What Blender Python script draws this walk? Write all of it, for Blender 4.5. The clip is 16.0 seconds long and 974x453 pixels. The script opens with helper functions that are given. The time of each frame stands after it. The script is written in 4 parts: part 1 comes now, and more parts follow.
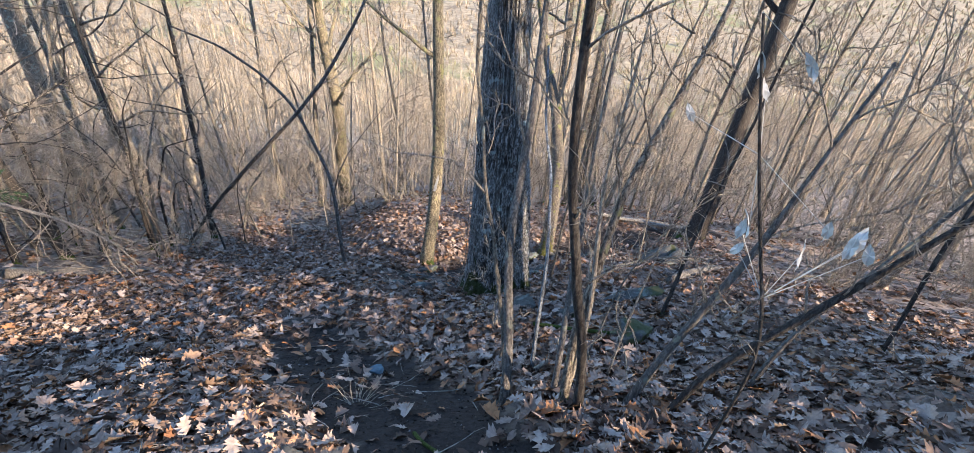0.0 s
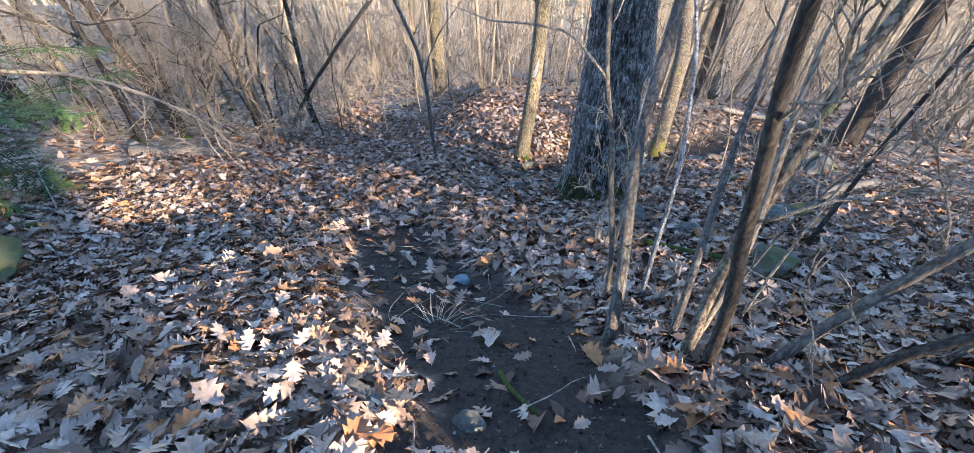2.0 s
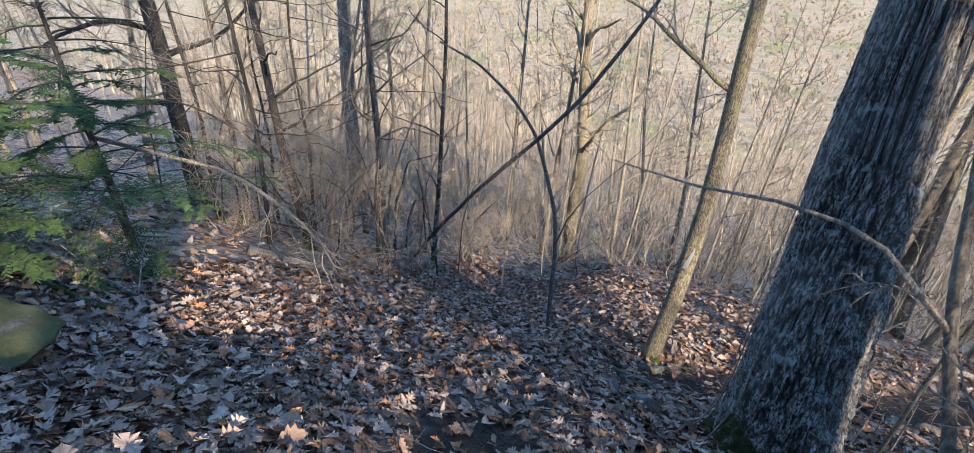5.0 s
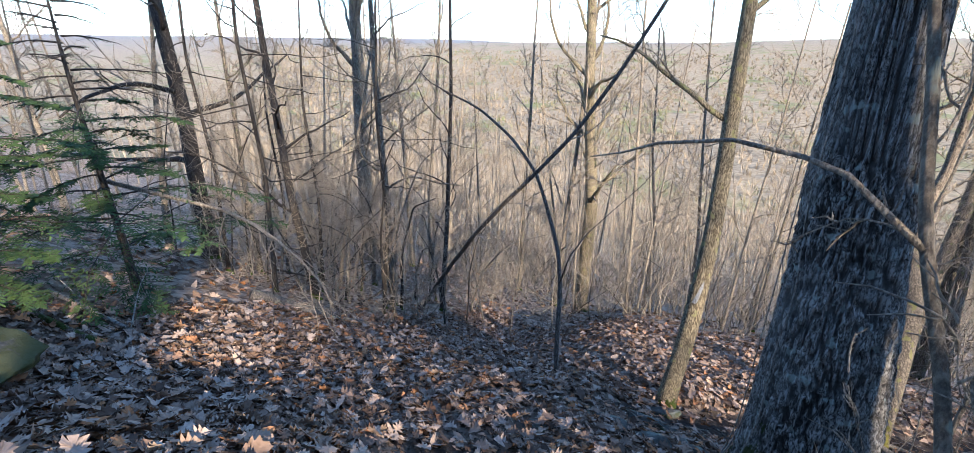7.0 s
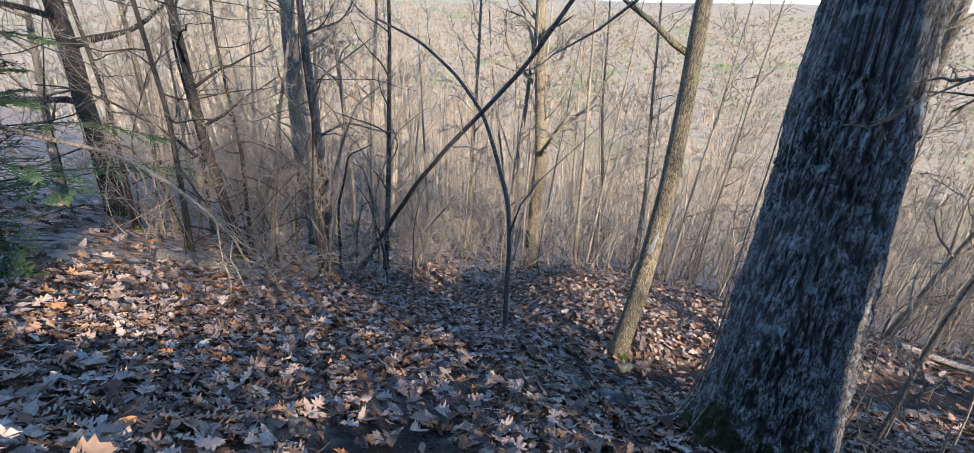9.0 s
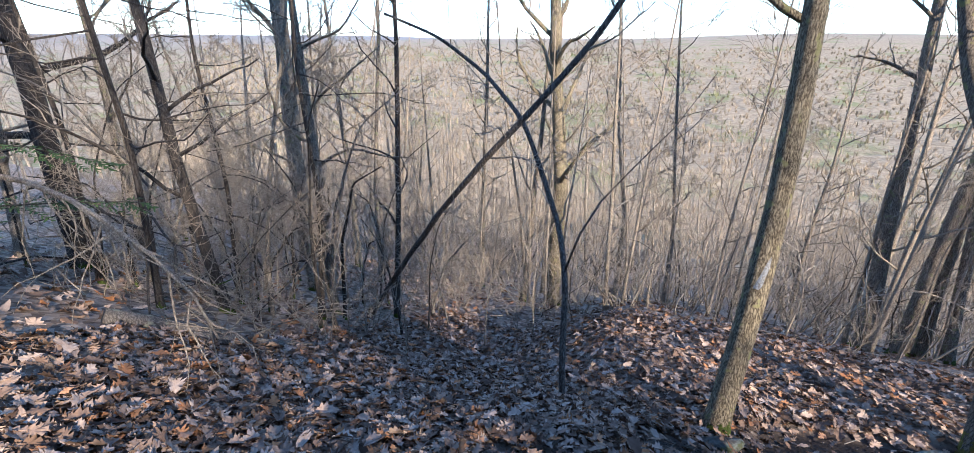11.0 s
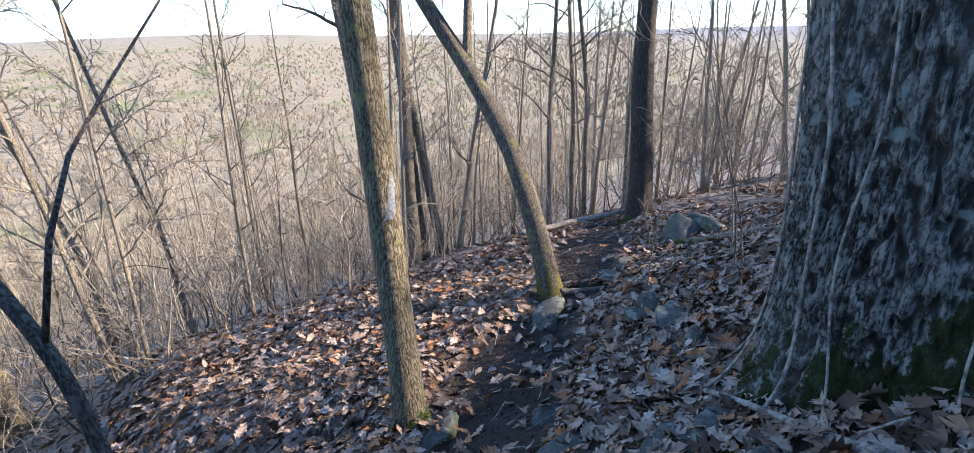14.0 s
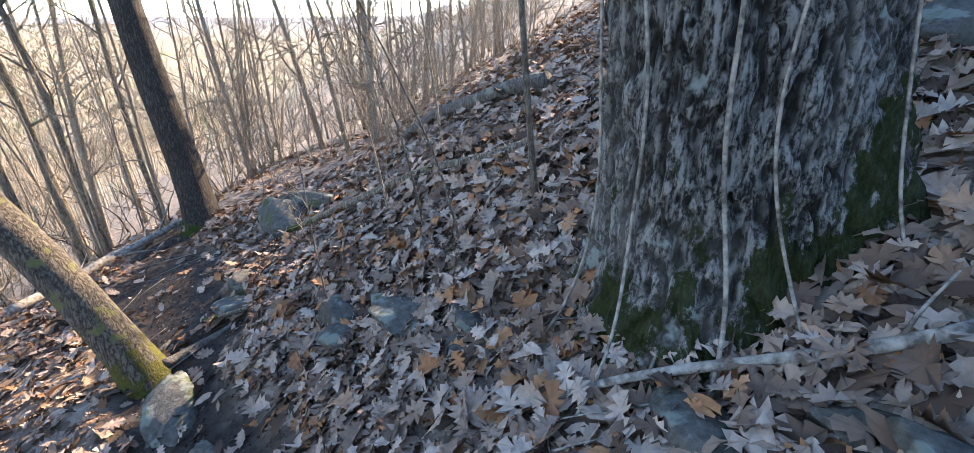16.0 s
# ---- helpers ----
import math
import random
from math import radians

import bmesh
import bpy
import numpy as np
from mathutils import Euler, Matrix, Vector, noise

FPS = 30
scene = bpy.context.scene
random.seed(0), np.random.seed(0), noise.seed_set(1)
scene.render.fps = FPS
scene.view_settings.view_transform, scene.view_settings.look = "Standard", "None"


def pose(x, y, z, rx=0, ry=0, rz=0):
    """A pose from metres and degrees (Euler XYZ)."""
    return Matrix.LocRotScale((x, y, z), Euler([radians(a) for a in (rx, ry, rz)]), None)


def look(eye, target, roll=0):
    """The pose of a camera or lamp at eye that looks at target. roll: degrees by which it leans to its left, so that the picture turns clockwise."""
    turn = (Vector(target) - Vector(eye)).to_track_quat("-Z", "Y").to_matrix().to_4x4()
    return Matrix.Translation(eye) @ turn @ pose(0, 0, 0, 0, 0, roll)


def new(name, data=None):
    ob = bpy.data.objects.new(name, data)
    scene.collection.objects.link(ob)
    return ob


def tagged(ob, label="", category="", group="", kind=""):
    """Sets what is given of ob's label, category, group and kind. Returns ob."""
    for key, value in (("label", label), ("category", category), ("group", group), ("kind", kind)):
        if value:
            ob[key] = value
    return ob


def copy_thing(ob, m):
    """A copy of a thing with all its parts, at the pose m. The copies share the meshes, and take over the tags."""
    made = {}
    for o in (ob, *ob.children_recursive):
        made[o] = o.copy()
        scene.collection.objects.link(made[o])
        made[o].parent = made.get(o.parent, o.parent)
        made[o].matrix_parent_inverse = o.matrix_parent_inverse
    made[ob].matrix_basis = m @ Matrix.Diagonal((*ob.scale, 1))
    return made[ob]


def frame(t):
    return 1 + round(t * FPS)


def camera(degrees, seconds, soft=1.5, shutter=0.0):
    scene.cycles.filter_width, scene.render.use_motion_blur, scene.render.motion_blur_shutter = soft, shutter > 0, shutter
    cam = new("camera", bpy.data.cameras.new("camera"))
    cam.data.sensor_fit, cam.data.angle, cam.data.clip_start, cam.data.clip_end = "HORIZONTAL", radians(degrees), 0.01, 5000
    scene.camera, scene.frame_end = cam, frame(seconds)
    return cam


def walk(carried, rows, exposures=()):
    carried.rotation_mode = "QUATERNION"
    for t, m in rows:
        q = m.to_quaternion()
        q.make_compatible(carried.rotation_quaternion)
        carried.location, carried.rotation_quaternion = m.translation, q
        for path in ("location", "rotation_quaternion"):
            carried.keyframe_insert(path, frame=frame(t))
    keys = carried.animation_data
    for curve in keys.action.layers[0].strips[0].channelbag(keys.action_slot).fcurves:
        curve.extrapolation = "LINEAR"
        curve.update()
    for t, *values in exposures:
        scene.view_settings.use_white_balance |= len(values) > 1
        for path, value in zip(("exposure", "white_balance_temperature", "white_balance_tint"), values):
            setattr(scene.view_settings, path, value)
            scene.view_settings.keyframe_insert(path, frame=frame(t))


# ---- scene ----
cam = camera(91.6, 16.0, 0.5)
PATH = [
    (0, (0.626, -0.283, 3.135), (0.733, 1.384, 2.035), 5.2),
    (0.5, (0.636, -0.099, 2.977), (0.507, 1.513, 1.801), 4.2),
    (1, (0.609, -0.035, 2.909), (0.216, 1.372, 1.543), 2.2),
    (1.5, (0.547, 0.081, 2.839), (0.294, 1.424, 1.38), 3.4),
    (2, (0.561, 0.26, 2.795), (0.319, 1.607, 1.337), -0.7),
    (2.5, (0.566, 0.364, 2.774), (0.332, 1.792, 1.394), -2.3),
    (3, (0.37, 0.511, 2.672), (0.311, 2.004, 1.343), 0.7),
    (3.5, (0.251, 0.651, 2.545), (0.233, 2.17, 1.245), 0.6),
    (4, (0.187, 0.907, 2.382), (0.186, 2.423, 1.077), 3.0),
    (4.5, (0.152, 1.056, 2.296), (-0.254, 2.668, 1.185), 0.8),
    (5, (0.194, 1.142, 2.298), (-0.606, 2.713, 1.354), 2.9),
    (5.2, (0.358, 1.056, 2.264), (-0.561, 2.618, 1.417), 0.8),
    (7.3, (0.438, 1.222, 1.969), (-0.468, 2.86, 1.264), 0.2),
    (7.5, (0.456, 1.263, 1.95), (-0.42, 2.911, 1.23), 0.2),
    (8, (0.463, 1.362, 1.885), (-0.28, 3.009, 1.027), 3.7),
    (8.2, (0.437, 1.384, 1.864), (-0.253, 3.049, 0.996), 4.7),
    (10.3, (-0.29, 2.226, 1.231), (-1.046, 3.874, 0.386), 0.4),
    (10.5, (-0.406, 2.314, 1.193), (-1.164, 3.967, 0.362), 0.4),
    (11, (-0.61, 2.547, 1.08), (-1.339, 4.266, 0.361), 0.4),
    (11.5, (-0.927, 2.87, 0.902), (-1.556, 4.674, 0.313), -1.7),
    (12, (-1.149, 3.152, 0.697), (-1.431, 5.046, 0.12), -1.2),
    (12.5, (-1.253, 3.45, 0.52), (-1.02, 5.333, -0.114), -0.7),
    (13, (-1.208, 3.755, 0.338), (-0.449, 5.466, -0.368), -0.2),
    (13.5, (-1.203, 3.991, 0.22), (-0.185, 5.556, -0.497), 0.1),
    (14, (-1.134, 4.29, 0.128), (0.026, 5.746, -0.604), -1.5),
    (14.5, (-0.996, 4.657, -0.019), (0.346, 5.936, -0.768), -0.2),
    (15, (-0.902, 4.938, -0.145), (0.673, 5.901, -0.915), -1.8),
    (15.5, (-0.636, 5.191, -0.281), (1.152, 5.639, -1.058), -1.2),
    (16, (-0.36, 5.457, -0.393), (1.468, 5.307, -1.191), -0.8),
]
walk(cam, [(t, look(eye, target, roll)) for t, eye, target, roll in PATH],
     ((0, 2.45, 5450, 9), (0.5, 2.68, 5450, 9), (1.5, 3.0, 5500, 9), (2, 2.95, 5450, 9), (3, 2.72, 5400, 9), (4, 2.78, 5400, 8), (4.5, 2.7, 5350, 7),
      (5, 2.2, 5200, 6), (8, 2.08, 5100, 8), (11, 2.04, 4950, 9), (12, 1.68, 4750, 10), (13, 1.98, 5000, 9), (14.5, 2.44, 5250, 9), (16, 2.95, 5850, 9)))

# ---------------- light ----------------
SUN_TURN, SUN_HEIGHT = radians(123), radians(25.5)
world = bpy.data.worlds.new("sky")
scene.world = world
world.use_nodes = True
wn = world.node_tree
sky = wn.nodes.new("ShaderNodeTexSky")
sky.sky_type, sky.sun_disc = "NISHITA", False
sky.sun_elevation, sky.sun_rotation = SUN_HEIGHT, SUN_TURN
sky.air_density, sky.dust_density, sky.ozone_density = 1.0, 0.0, 2.0
wn.nodes["Background"].inputs["Strength"].default_value = 0.102
wn.links.new(sky.outputs["Color"], wn.nodes["Background"].inputs["Color"])
sun = new("sun", bpy.data.lights.new("sun", "SUN"))
sun.data.energy, sun.data.angle, sun.data.color = 3.9, radians(0.7), (1.0, 0.75, 0.49)
sun_from = Vector((math.sin(SUN_TURN) * math.cos(SUN_HEIGHT), math.cos(SUN_TURN) * math.cos(SUN_HEIGHT), math.sin(SUN_HEIGHT)))
sun.matrix_world = look(sun_from * 80, (0, 0, 0))

# ---------------- materials ----------------


class Nodes:
    """A small wrapper that makes the building of node materials short."""

    def __init__(self, name, rough=0.85, specular=0.25):
        self.mat = bpy.data.materials.new(name)
        self.mat.use_nodes = True
        self.tree = self.mat.node_tree
        self.bsdf = self.tree.nodes["Principled BSDF"]
        self.bsdf.inputs["Roughness"].default_value = rough
        self.bsdf.inputs["Specular IOR Level"].default_value = specular

    def node(self, kind, **values):
        n = self.tree.nodes.new(kind)
        for key, value in values.items():
            if isinstance(value, bpy.types.NodeSocket):
                self.tree.links.new(value, n.inputs[key.replace("_", " ")])
            else:
                n.inputs[key.replace("_", " ")].default_value = value
        return n

    def coords(self, scale=(1, 1, 1), kind="Object"):
        tc = self.tree.nodes.new("ShaderNodeTexCoord")
        mp = self.tree.nodes.new("ShaderNodeMapping")
        mp.inputs["Scale"].default_value = scale
        self.tree.links.new(tc.outputs[kind], mp.inputs["Vector"])
        return mp.outputs["Vector"]

    def noise(self, vec, scale, detail=4.0, rough=0.6):
        return self.node("ShaderNodeTexNoise", Vector=vec, Scale=scale, Detail=detail, Roughness=rough).outputs["Fac"]

    def ramp(self, fac, *stops):
        n = self.tree.nodes.new("ShaderNodeValToRGB")
        self.tree.links.new(fac, n.inputs["Fac"])
        while len(n.color_ramp.elements) < len(stops):
            n.color_ramp.elements.new(0.5)
        for e, (at, col) in zip(n.color_ramp.elements, stops):
            e.position = at
            e.color = (*col, 1) if isinstance(col, tuple) else (col, col, col, 1)
        return n.outputs["Color"]

    def mix(self, fac, a, b, blend="MIX"):
        n = self.tree.nodes.new("ShaderNodeMix")
        n.data_type, n.blend_type = "RGBA", blend
        for i, v in ((0, fac), (6, a), (7, b)):
            if isinstance(v, bpy.types.NodeSocket):
                self.tree.links.new(v, n.inputs[i])
            else:
                n.inputs[i].default_value = v if not isinstance(v, tuple) else (*v, 1)
        return n.outputs[2]

    def math(self, op, a, b=0.0):
        n = self.tree.nodes.new("ShaderNodeMath")
        n.operation = op
        for i, v in enumerate((a, b)):
            if isinstance(v, bpy.types.NodeSocket):
                self.tree.links.new(v, n.inputs[i])
            else:
                n.inputs[i].default_value = v
        return n.outputs[0]

    def finish(self, colour, height=None, strength=0.5, distance=0.01):
        self.tree.links.new(colour, self.bsdf.inputs["Base Color"])
        if height is not None:
            bump = self.node("ShaderNodeBump", Height=height, Strength=strength, Distance=distance)
            self.tree.links.new(bump.outputs["Normal"], self.bsdf.inputs["Normal"])
        return self.mat


def bark_material(name, dark, light, furrow, lichen=None, moss_top=0.0, moss=(0.055, 0.075, 0.012), tilt=0.0, spot=0.6, foot=0.0, furrowed=False):
    n = Nodes(name, 0.9, 0.15)
    v = n.coords((furrow, furrow, furrow * 0.16))
    bend = n.node("ShaderNodeTexNoise", Vector=v, Scale=0.8, Detail=3.0)
    warped = n.tree.nodes.new("ShaderNodeVectorMath")
    warped.operation = "MULTIPLY_ADD"
    n.tree.links.new(bend.outputs["Color"], warped.inputs[0])
    warped.inputs[1].default_value = (1.8, 1.8, 1.8)
    n.tree.links.new(v, warped.inputs[2])
    ridge = n.node("ShaderNodeTexVoronoi", Vector=warped.outputs["Vector"], Scale=1.0)
    ridge.feature = "DISTANCE_TO_EDGE"
    grain = n.noise(n.coords((85, 85, 40)), 1.0, 6, 0.75)
    rough = n.math("ADD", n.math("MULTIPLY", ridge.outputs["Distance"], 0.8), n.math("MULTIPLY", grain, 1.35))
    col = n.ramp(rough, (0.64, dark), (0.78, tuple((a + b) * 0.45 for a, b in zip(dark, light))), (0.94, light))
    # bark colour gets darker with the depth of the furrow
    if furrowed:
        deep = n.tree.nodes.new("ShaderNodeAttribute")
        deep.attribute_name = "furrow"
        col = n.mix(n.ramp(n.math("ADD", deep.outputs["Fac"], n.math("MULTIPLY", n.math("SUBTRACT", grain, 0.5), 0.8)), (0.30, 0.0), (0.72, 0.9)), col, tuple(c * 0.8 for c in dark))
    big = n.noise(n.coords((1.3, 1.3, 0.7)), 1.6, 3)
    col = n.mix(n.ramp(big, (0.4, 0.0), (0.7, 0.22)), col, tuple(c * 1.3 for c in light))
    if lichen:
        spots = n.noise(n.coords((1, 1, 1)), 9.0, 3, 0.5)
        col = n.mix(n.ramp(spots, (spot, 0.0), (spot + 0.05, 0.8)), col, lichen)
    if moss_top > 0:
        sep = n.node("ShaderNodeSeparateXYZ", Vector=n.coords())
        patch = n.noise(n.coords((1, 1, 0.6)), 5.0, 6, 0.7)
        up = n.math("MULTIPLY", n.math("ADD", sep.outputs["Z"], n.math("SUBTRACT", n.math("MULTIPLY", sep.outputs["Y"], tilt), foot)), 1.0 / moss_top)
        amount = n.math("SUBTRACT", n.math("MULTIPLY", patch, 3.6), n.math("ADD", up, 1.32))
        col = n.mix(n.ramp(amount, (0.0, 0.0), (0.12, 0.95)), col, n.ramp(grain, (0.3, tuple(c * 0.5 for c in moss)), (0.7, tuple(c * 1.6 for c in moss))))
    return n.finish(col, rough, 0.9, 0.02)


def plain_material_early(name, dark, light, scale=0.6):
    n = Nodes(name, 0.9, 0.1)
    return n.finish(n.ramp(n.noise(n.coords(), scale, 4), (0.35, dark), (0.65, light)))


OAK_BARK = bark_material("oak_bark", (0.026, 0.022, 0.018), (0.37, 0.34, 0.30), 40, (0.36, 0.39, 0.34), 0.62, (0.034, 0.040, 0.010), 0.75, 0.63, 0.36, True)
GREY_BARK = bark_material("grey_bark", (0.065, 0.05, 0.038), (0.31, 0.255, 0.19), 38, (0.20, 0.20, 0.10), 0.30)
BLAZE_BARK = bark_material("golden_bark", (0.065, 0.05, 0.032), (0.31, 0.255, 0.165), 46, (0.25, 0.235, 0.10), 0.25)
MOSSY_BARK = bark_material("mossy_bark", (0.045, 0.036, 0.028), (0.22, 0.18, 0.135), 38, (0.2, 0.19, 0.07), 0.6, (0.11, 0.10, 0.02))
SAPLING_BARK = bark_material("sapling_bark", (0.085, 0.072, 0.06), (0.22, 0.19, 0.16), 40, (0.28, 0.27, 0.2))
BROWN_BARK = bark_material("brown_bark", (0.045, 0.036, 0.03), (0.19, 0.16, 0.13), 40)
DARK_BARK = bark_material("dark_bark", (0.028, 0.022, 0.018), (0.095, 0.08, 0.066), 34, None, 0.22)
PALE_BARK = bark_material("pale_bark", (0.10, 0.08, 0.06), (0.26, 0.215, 0.16), 30, (0.30, 0.31, 0.24))
TWIG_BARK = bark_material("twig_bark", (0.17, 0.135, 0.10), (0.42, 0.35, 0.265), 60)
BLEACHED_BARK = bark_material("bleached_bark", (0.10, 0.10, 0.10), (0.30, 0.31, 0.32), 50, (0.42, 0.43, 0.41))
WOODS_BARK = bark_material("woods_bark", (0.13, 0.10, 0.072), (0.42, 0.35, 0.26), 40)
FAR_BARK = plain_material_early("far_bark", (0.22, 0.175, 0.125), (0.44, 0.36, 0.265))
DEAD_WOOD = plain_material_early("dead_wood", (0.10, 0.082, 0.066), (0.38, 0.33, 0.27), 30.0)


def leaf_material(name, tint=1.0):
    n = Nodes(name, 0.9, 0.12)
    rnd = n.tree.nodes.new("ShaderNodeNewGeometry").outputs["Random Per Island"]
    obj = n.tree.nodes.new("ShaderNodeObjectInfo").outputs["Random"]
    one = n.math("FRACT", n.math("ADD", rnd, obj))
    col = n.ramp(one, (0.0, (0.07, 0.045, 0.032)), (0.2, (0.18, 0.116, 0.08)), (0.5, (0.33, 0.232, 0.168)), (0.84, (0.47, 0.36, 0.28)), (0.92, (0.42, 0.20, 0.085)), (1.0, (0.25, 0.115, 0.055)))
    mottle = n.noise(n.coords((1, 1, 1)), 38.0, 4)
    col = n.mix(n.ramp(mottle, (0.35, 0.32), (0.65, 0.0)), col, (0.06, 0.04, 0.026))
    n.bsdf.inputs["Subsurface Weight"].default_value = 0.0
    return n.finish(col, mottle, 0.35, 0.004)


LEAF = leaf_material("oak_leaf_litter")


def ground_material():
    n = Nodes("leaf_covered_soil", 0.95, 0.15)
    v = n.coords()
    soil_noise = n.noise(v, 30.0, 6, 0.7)
    soil = n.ramp(soil_noise, (0.3, (0.016, 0.012, 0.010)), (0.75, (0.062, 0.047, 0.037)))
    cells = n.node("ShaderNodeTexVoronoi", Vector=v, Scale=11.0)
    litter = n.ramp(n.math("ADD", n.math("MULTIPLY", n.node("ShaderNodeSeparateColor", Color=cells.outputs["Color"]).outputs[0], 0.7), n.math("MULTIPLY", soil_noise, 0.4)),
                    (0.15, (0.075, 0.052, 0.038)), (0.5, (0.22, 0.16, 0.115)), (0.9, (0.39, 0.30, 0.225)))
    bare = n.tree.nodes.new("ShaderNodeAttribute")
    bare.attribute_name = "bare_soil"
    col = n.mix(bare.outputs["Fac"], litter, soil)
    # bare crowns of the woods in the valley
    crown = n.noise(n.coords((0.16, 0.16, 0.16)), 1.0, 6, 0.75)
    stand = n.noise(n.coords((0.012, 0.012, 0.012)), 1.0, 3)
    far = n.ramp(crown, (0.36, (0.17, 0.13, 0.085)), (0.5, (0.27, 0.215, 0.14)), (0.64, (0.36, 0.295, 0.20)))
    far = n.mix(n.ramp(stand, (0.55, 0.0), (0.64, 0.6)), far, (0.14, 0.17, 0.055))
    valley = n.tree.nodes.new("ShaderNodeAttribute")
    valley.attribute_name = "valley"
    col = n.mix(valley.outputs["Fac"], col, far)
    # distance haze painted into the base colour of the far slopes
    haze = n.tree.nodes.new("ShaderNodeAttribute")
    haze.attribute_name = "far_haze"
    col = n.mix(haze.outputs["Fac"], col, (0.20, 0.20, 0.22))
    return n.finish(col, n.math("ADD", soil_noise, cells.outputs["Distance"]), 0.6, 0.03)


def rock_material(name="lichened_rock", moss=0.54):
    n = Nodes(name, 0.9, 0.2)
    v = n.coords()
    fine = n.noise(v, 26.0, 6, 0.7)
    col = n.ramp(fine, (0.3, (0.038, 0.034, 0.029)), (0.7, (0.13, 0.12, 0.10)))
    col = n.mix(n.ramp(n.noise(v, 6.0, 4), (0.55, 0.0), (0.6, 0.75)), col, (0.19, 0.20, 0.165))
    col = n.mix(n.ramp(n.noise(v, 3.4, 5), (moss, 0.0), (moss + 0.06, 0.85)), col, (0.06, 0.062, 0.018))
    return n.finish(col, fine, 0.7, 0.015)


def plain_material(name, dark, light, scale=20.0, rough=0.8):
    n = Nodes(name, rough, 0.25)
    f = n.noise(n.coords(), scale, 4)
    return n.finish(n.ramp(f, (0.3, dark), (0.7, light)), f, 0.3, 0.004)


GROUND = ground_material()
ROCK = rock_material()
MOSS_ROCK = rock_material("mossy_boulder_stone", 0.42)
BLUE_ROCK = plain_material("blue_grey_stone", (0.06, 0.085, 0.10), (0.15, 0.19, 0.21), 14)
BLAZE = plain_material("worn_white_paint", (0.16, 0.13, 0.09), (0.58, 0.57, 0.53), 60)
NEEDLE = plain_material("hemlock_needles", (0.022, 0.042, 0.012), (0.085, 0.125, 0.032), 5)
PALE_LEAF = plain_material("bleached_leaf", (0.40, 0.37, 0.31), (0.60, 0.56, 0.48), 30)
GRASS = plain_material("dry_grass", (0.30, 0.25, 0.17), (0.50, 0.43, 0.32), 12)

# ---------------- shape of the land ----------------


def smooth(a, b, v):
    t = np.clip((v - a) / (b - a), 0, 1)
    return t * t * (3 - 2 * t)


# height against distance down the slope, along the spur and along the hollow beside it
SPUR_Y = (-90, -30, -6, 0, 1.3, 1.7, 2.3, 3.6, 5.5, 6.2, 7.0, 8.2, 9.4, 10.2, 14, 20, 60, 140, 260, 420)
SPUR_Z = (12, 13.5, 4.3, 1.42, 0.74, 0.47, 0.0, -.60, -1.62, -2.12, -2.48, -2.72, -2.95, -3.3, -5.2, -8.2, -28, -56, -78, -84)
HOLLOW_Y = (-90, -30, -6, 0, 2.4, 4.5, 5.5, 7.9, 14.8, 20, 60, 140, 260, 420)
HOLLOW_Z = (12, 13.5, 3.8, 1.0, -.3, -1.25, -1.95, -3.3, -6.3, -8.6, -28, -56, -78, -84)
TRAIL = ((0.9, -2.5), (0.7, 0.0), (0.57, 0.95), (0.38, 1.4), (-0.1, 1.95), (-0.5, 2.35), (-0.85, 2.9), (-1.05, 3.6), (-0.95, 4.4), (-0.4, 5.2), (0.1, 5.8), (0.9, 6.75), (1.7, 7.05), (2.55, 7.35), (3.9, 8.3), (5.6, 9.2), (7.0, 10.0))


def land(x, y, fine=True):
    x, y = np.asarray(x, float), np.asarray(y, float)
    w = smooth(-3.2, -0.9, x)
    z = 0
    for o in (-0.4, -0.2, 0, 0.2, 0.4):
        z = z + (np.interp(y + o, SPUR_Y, SPUR_Z) * w + np.interp(y + o, HOLLOW_Y, HOLLOW_Z) * (1 - w)) / 5
    z = z + 0.09 * np.clip(x - 0.6, 0, 3) * smooth(9, 5.5, y) * smooth(-8, 0, y)
    z = z - 0.17 * np.exp(-((x + 1.25) ** 2 + (y - 3.5) ** 2) / 1.1)
    z = z - 0.07 * np.exp(-((x - 0.6) ** 2 + (y - 4.75) ** 2) / 0.4)
    z = z - 0.14 * np.exp(-((x - 1.8) ** 2 + (y - 5.9) ** 2) / 0.9)
    # the hillside falls away where the trail leads on
    z = z - 0.09 * np.clip(x - 5, 0, 25) * smooth(30, 8, y) * smooth(-20, 0, y)
    # far side of the valley
    r = np.hypot(0.5 * x, y)
    z = z + smooth(500, 2600, r) * (118 + 14 * np.sin(x / 700 + 0.6) + 6 * np.sin(x / 260)) + smooth(2800, 4200, r) * 22
    rough = smooth(60, 25, np.hypot(x, y - 5))
    z = z + rough * (0.05 * np.sin(1.7 * x + 0.6 * y) * np.sin(1.3 * y - 0.5 * x + 1) + 0.025 * np.sin(4.1 * x + 1.1) * np.sin(3.7 * y))
    z = z + smooth(20, 60, np.hypot(x, y)) * smooth(900, 300, r) * (1.3 * np.sin(x / 17) * np.sin(y / 13 + 1) + 3 * np.sin(x / 61 + 2) * np.sin(y / 47))
    return z - 0.07 * trail_mask(x, y)


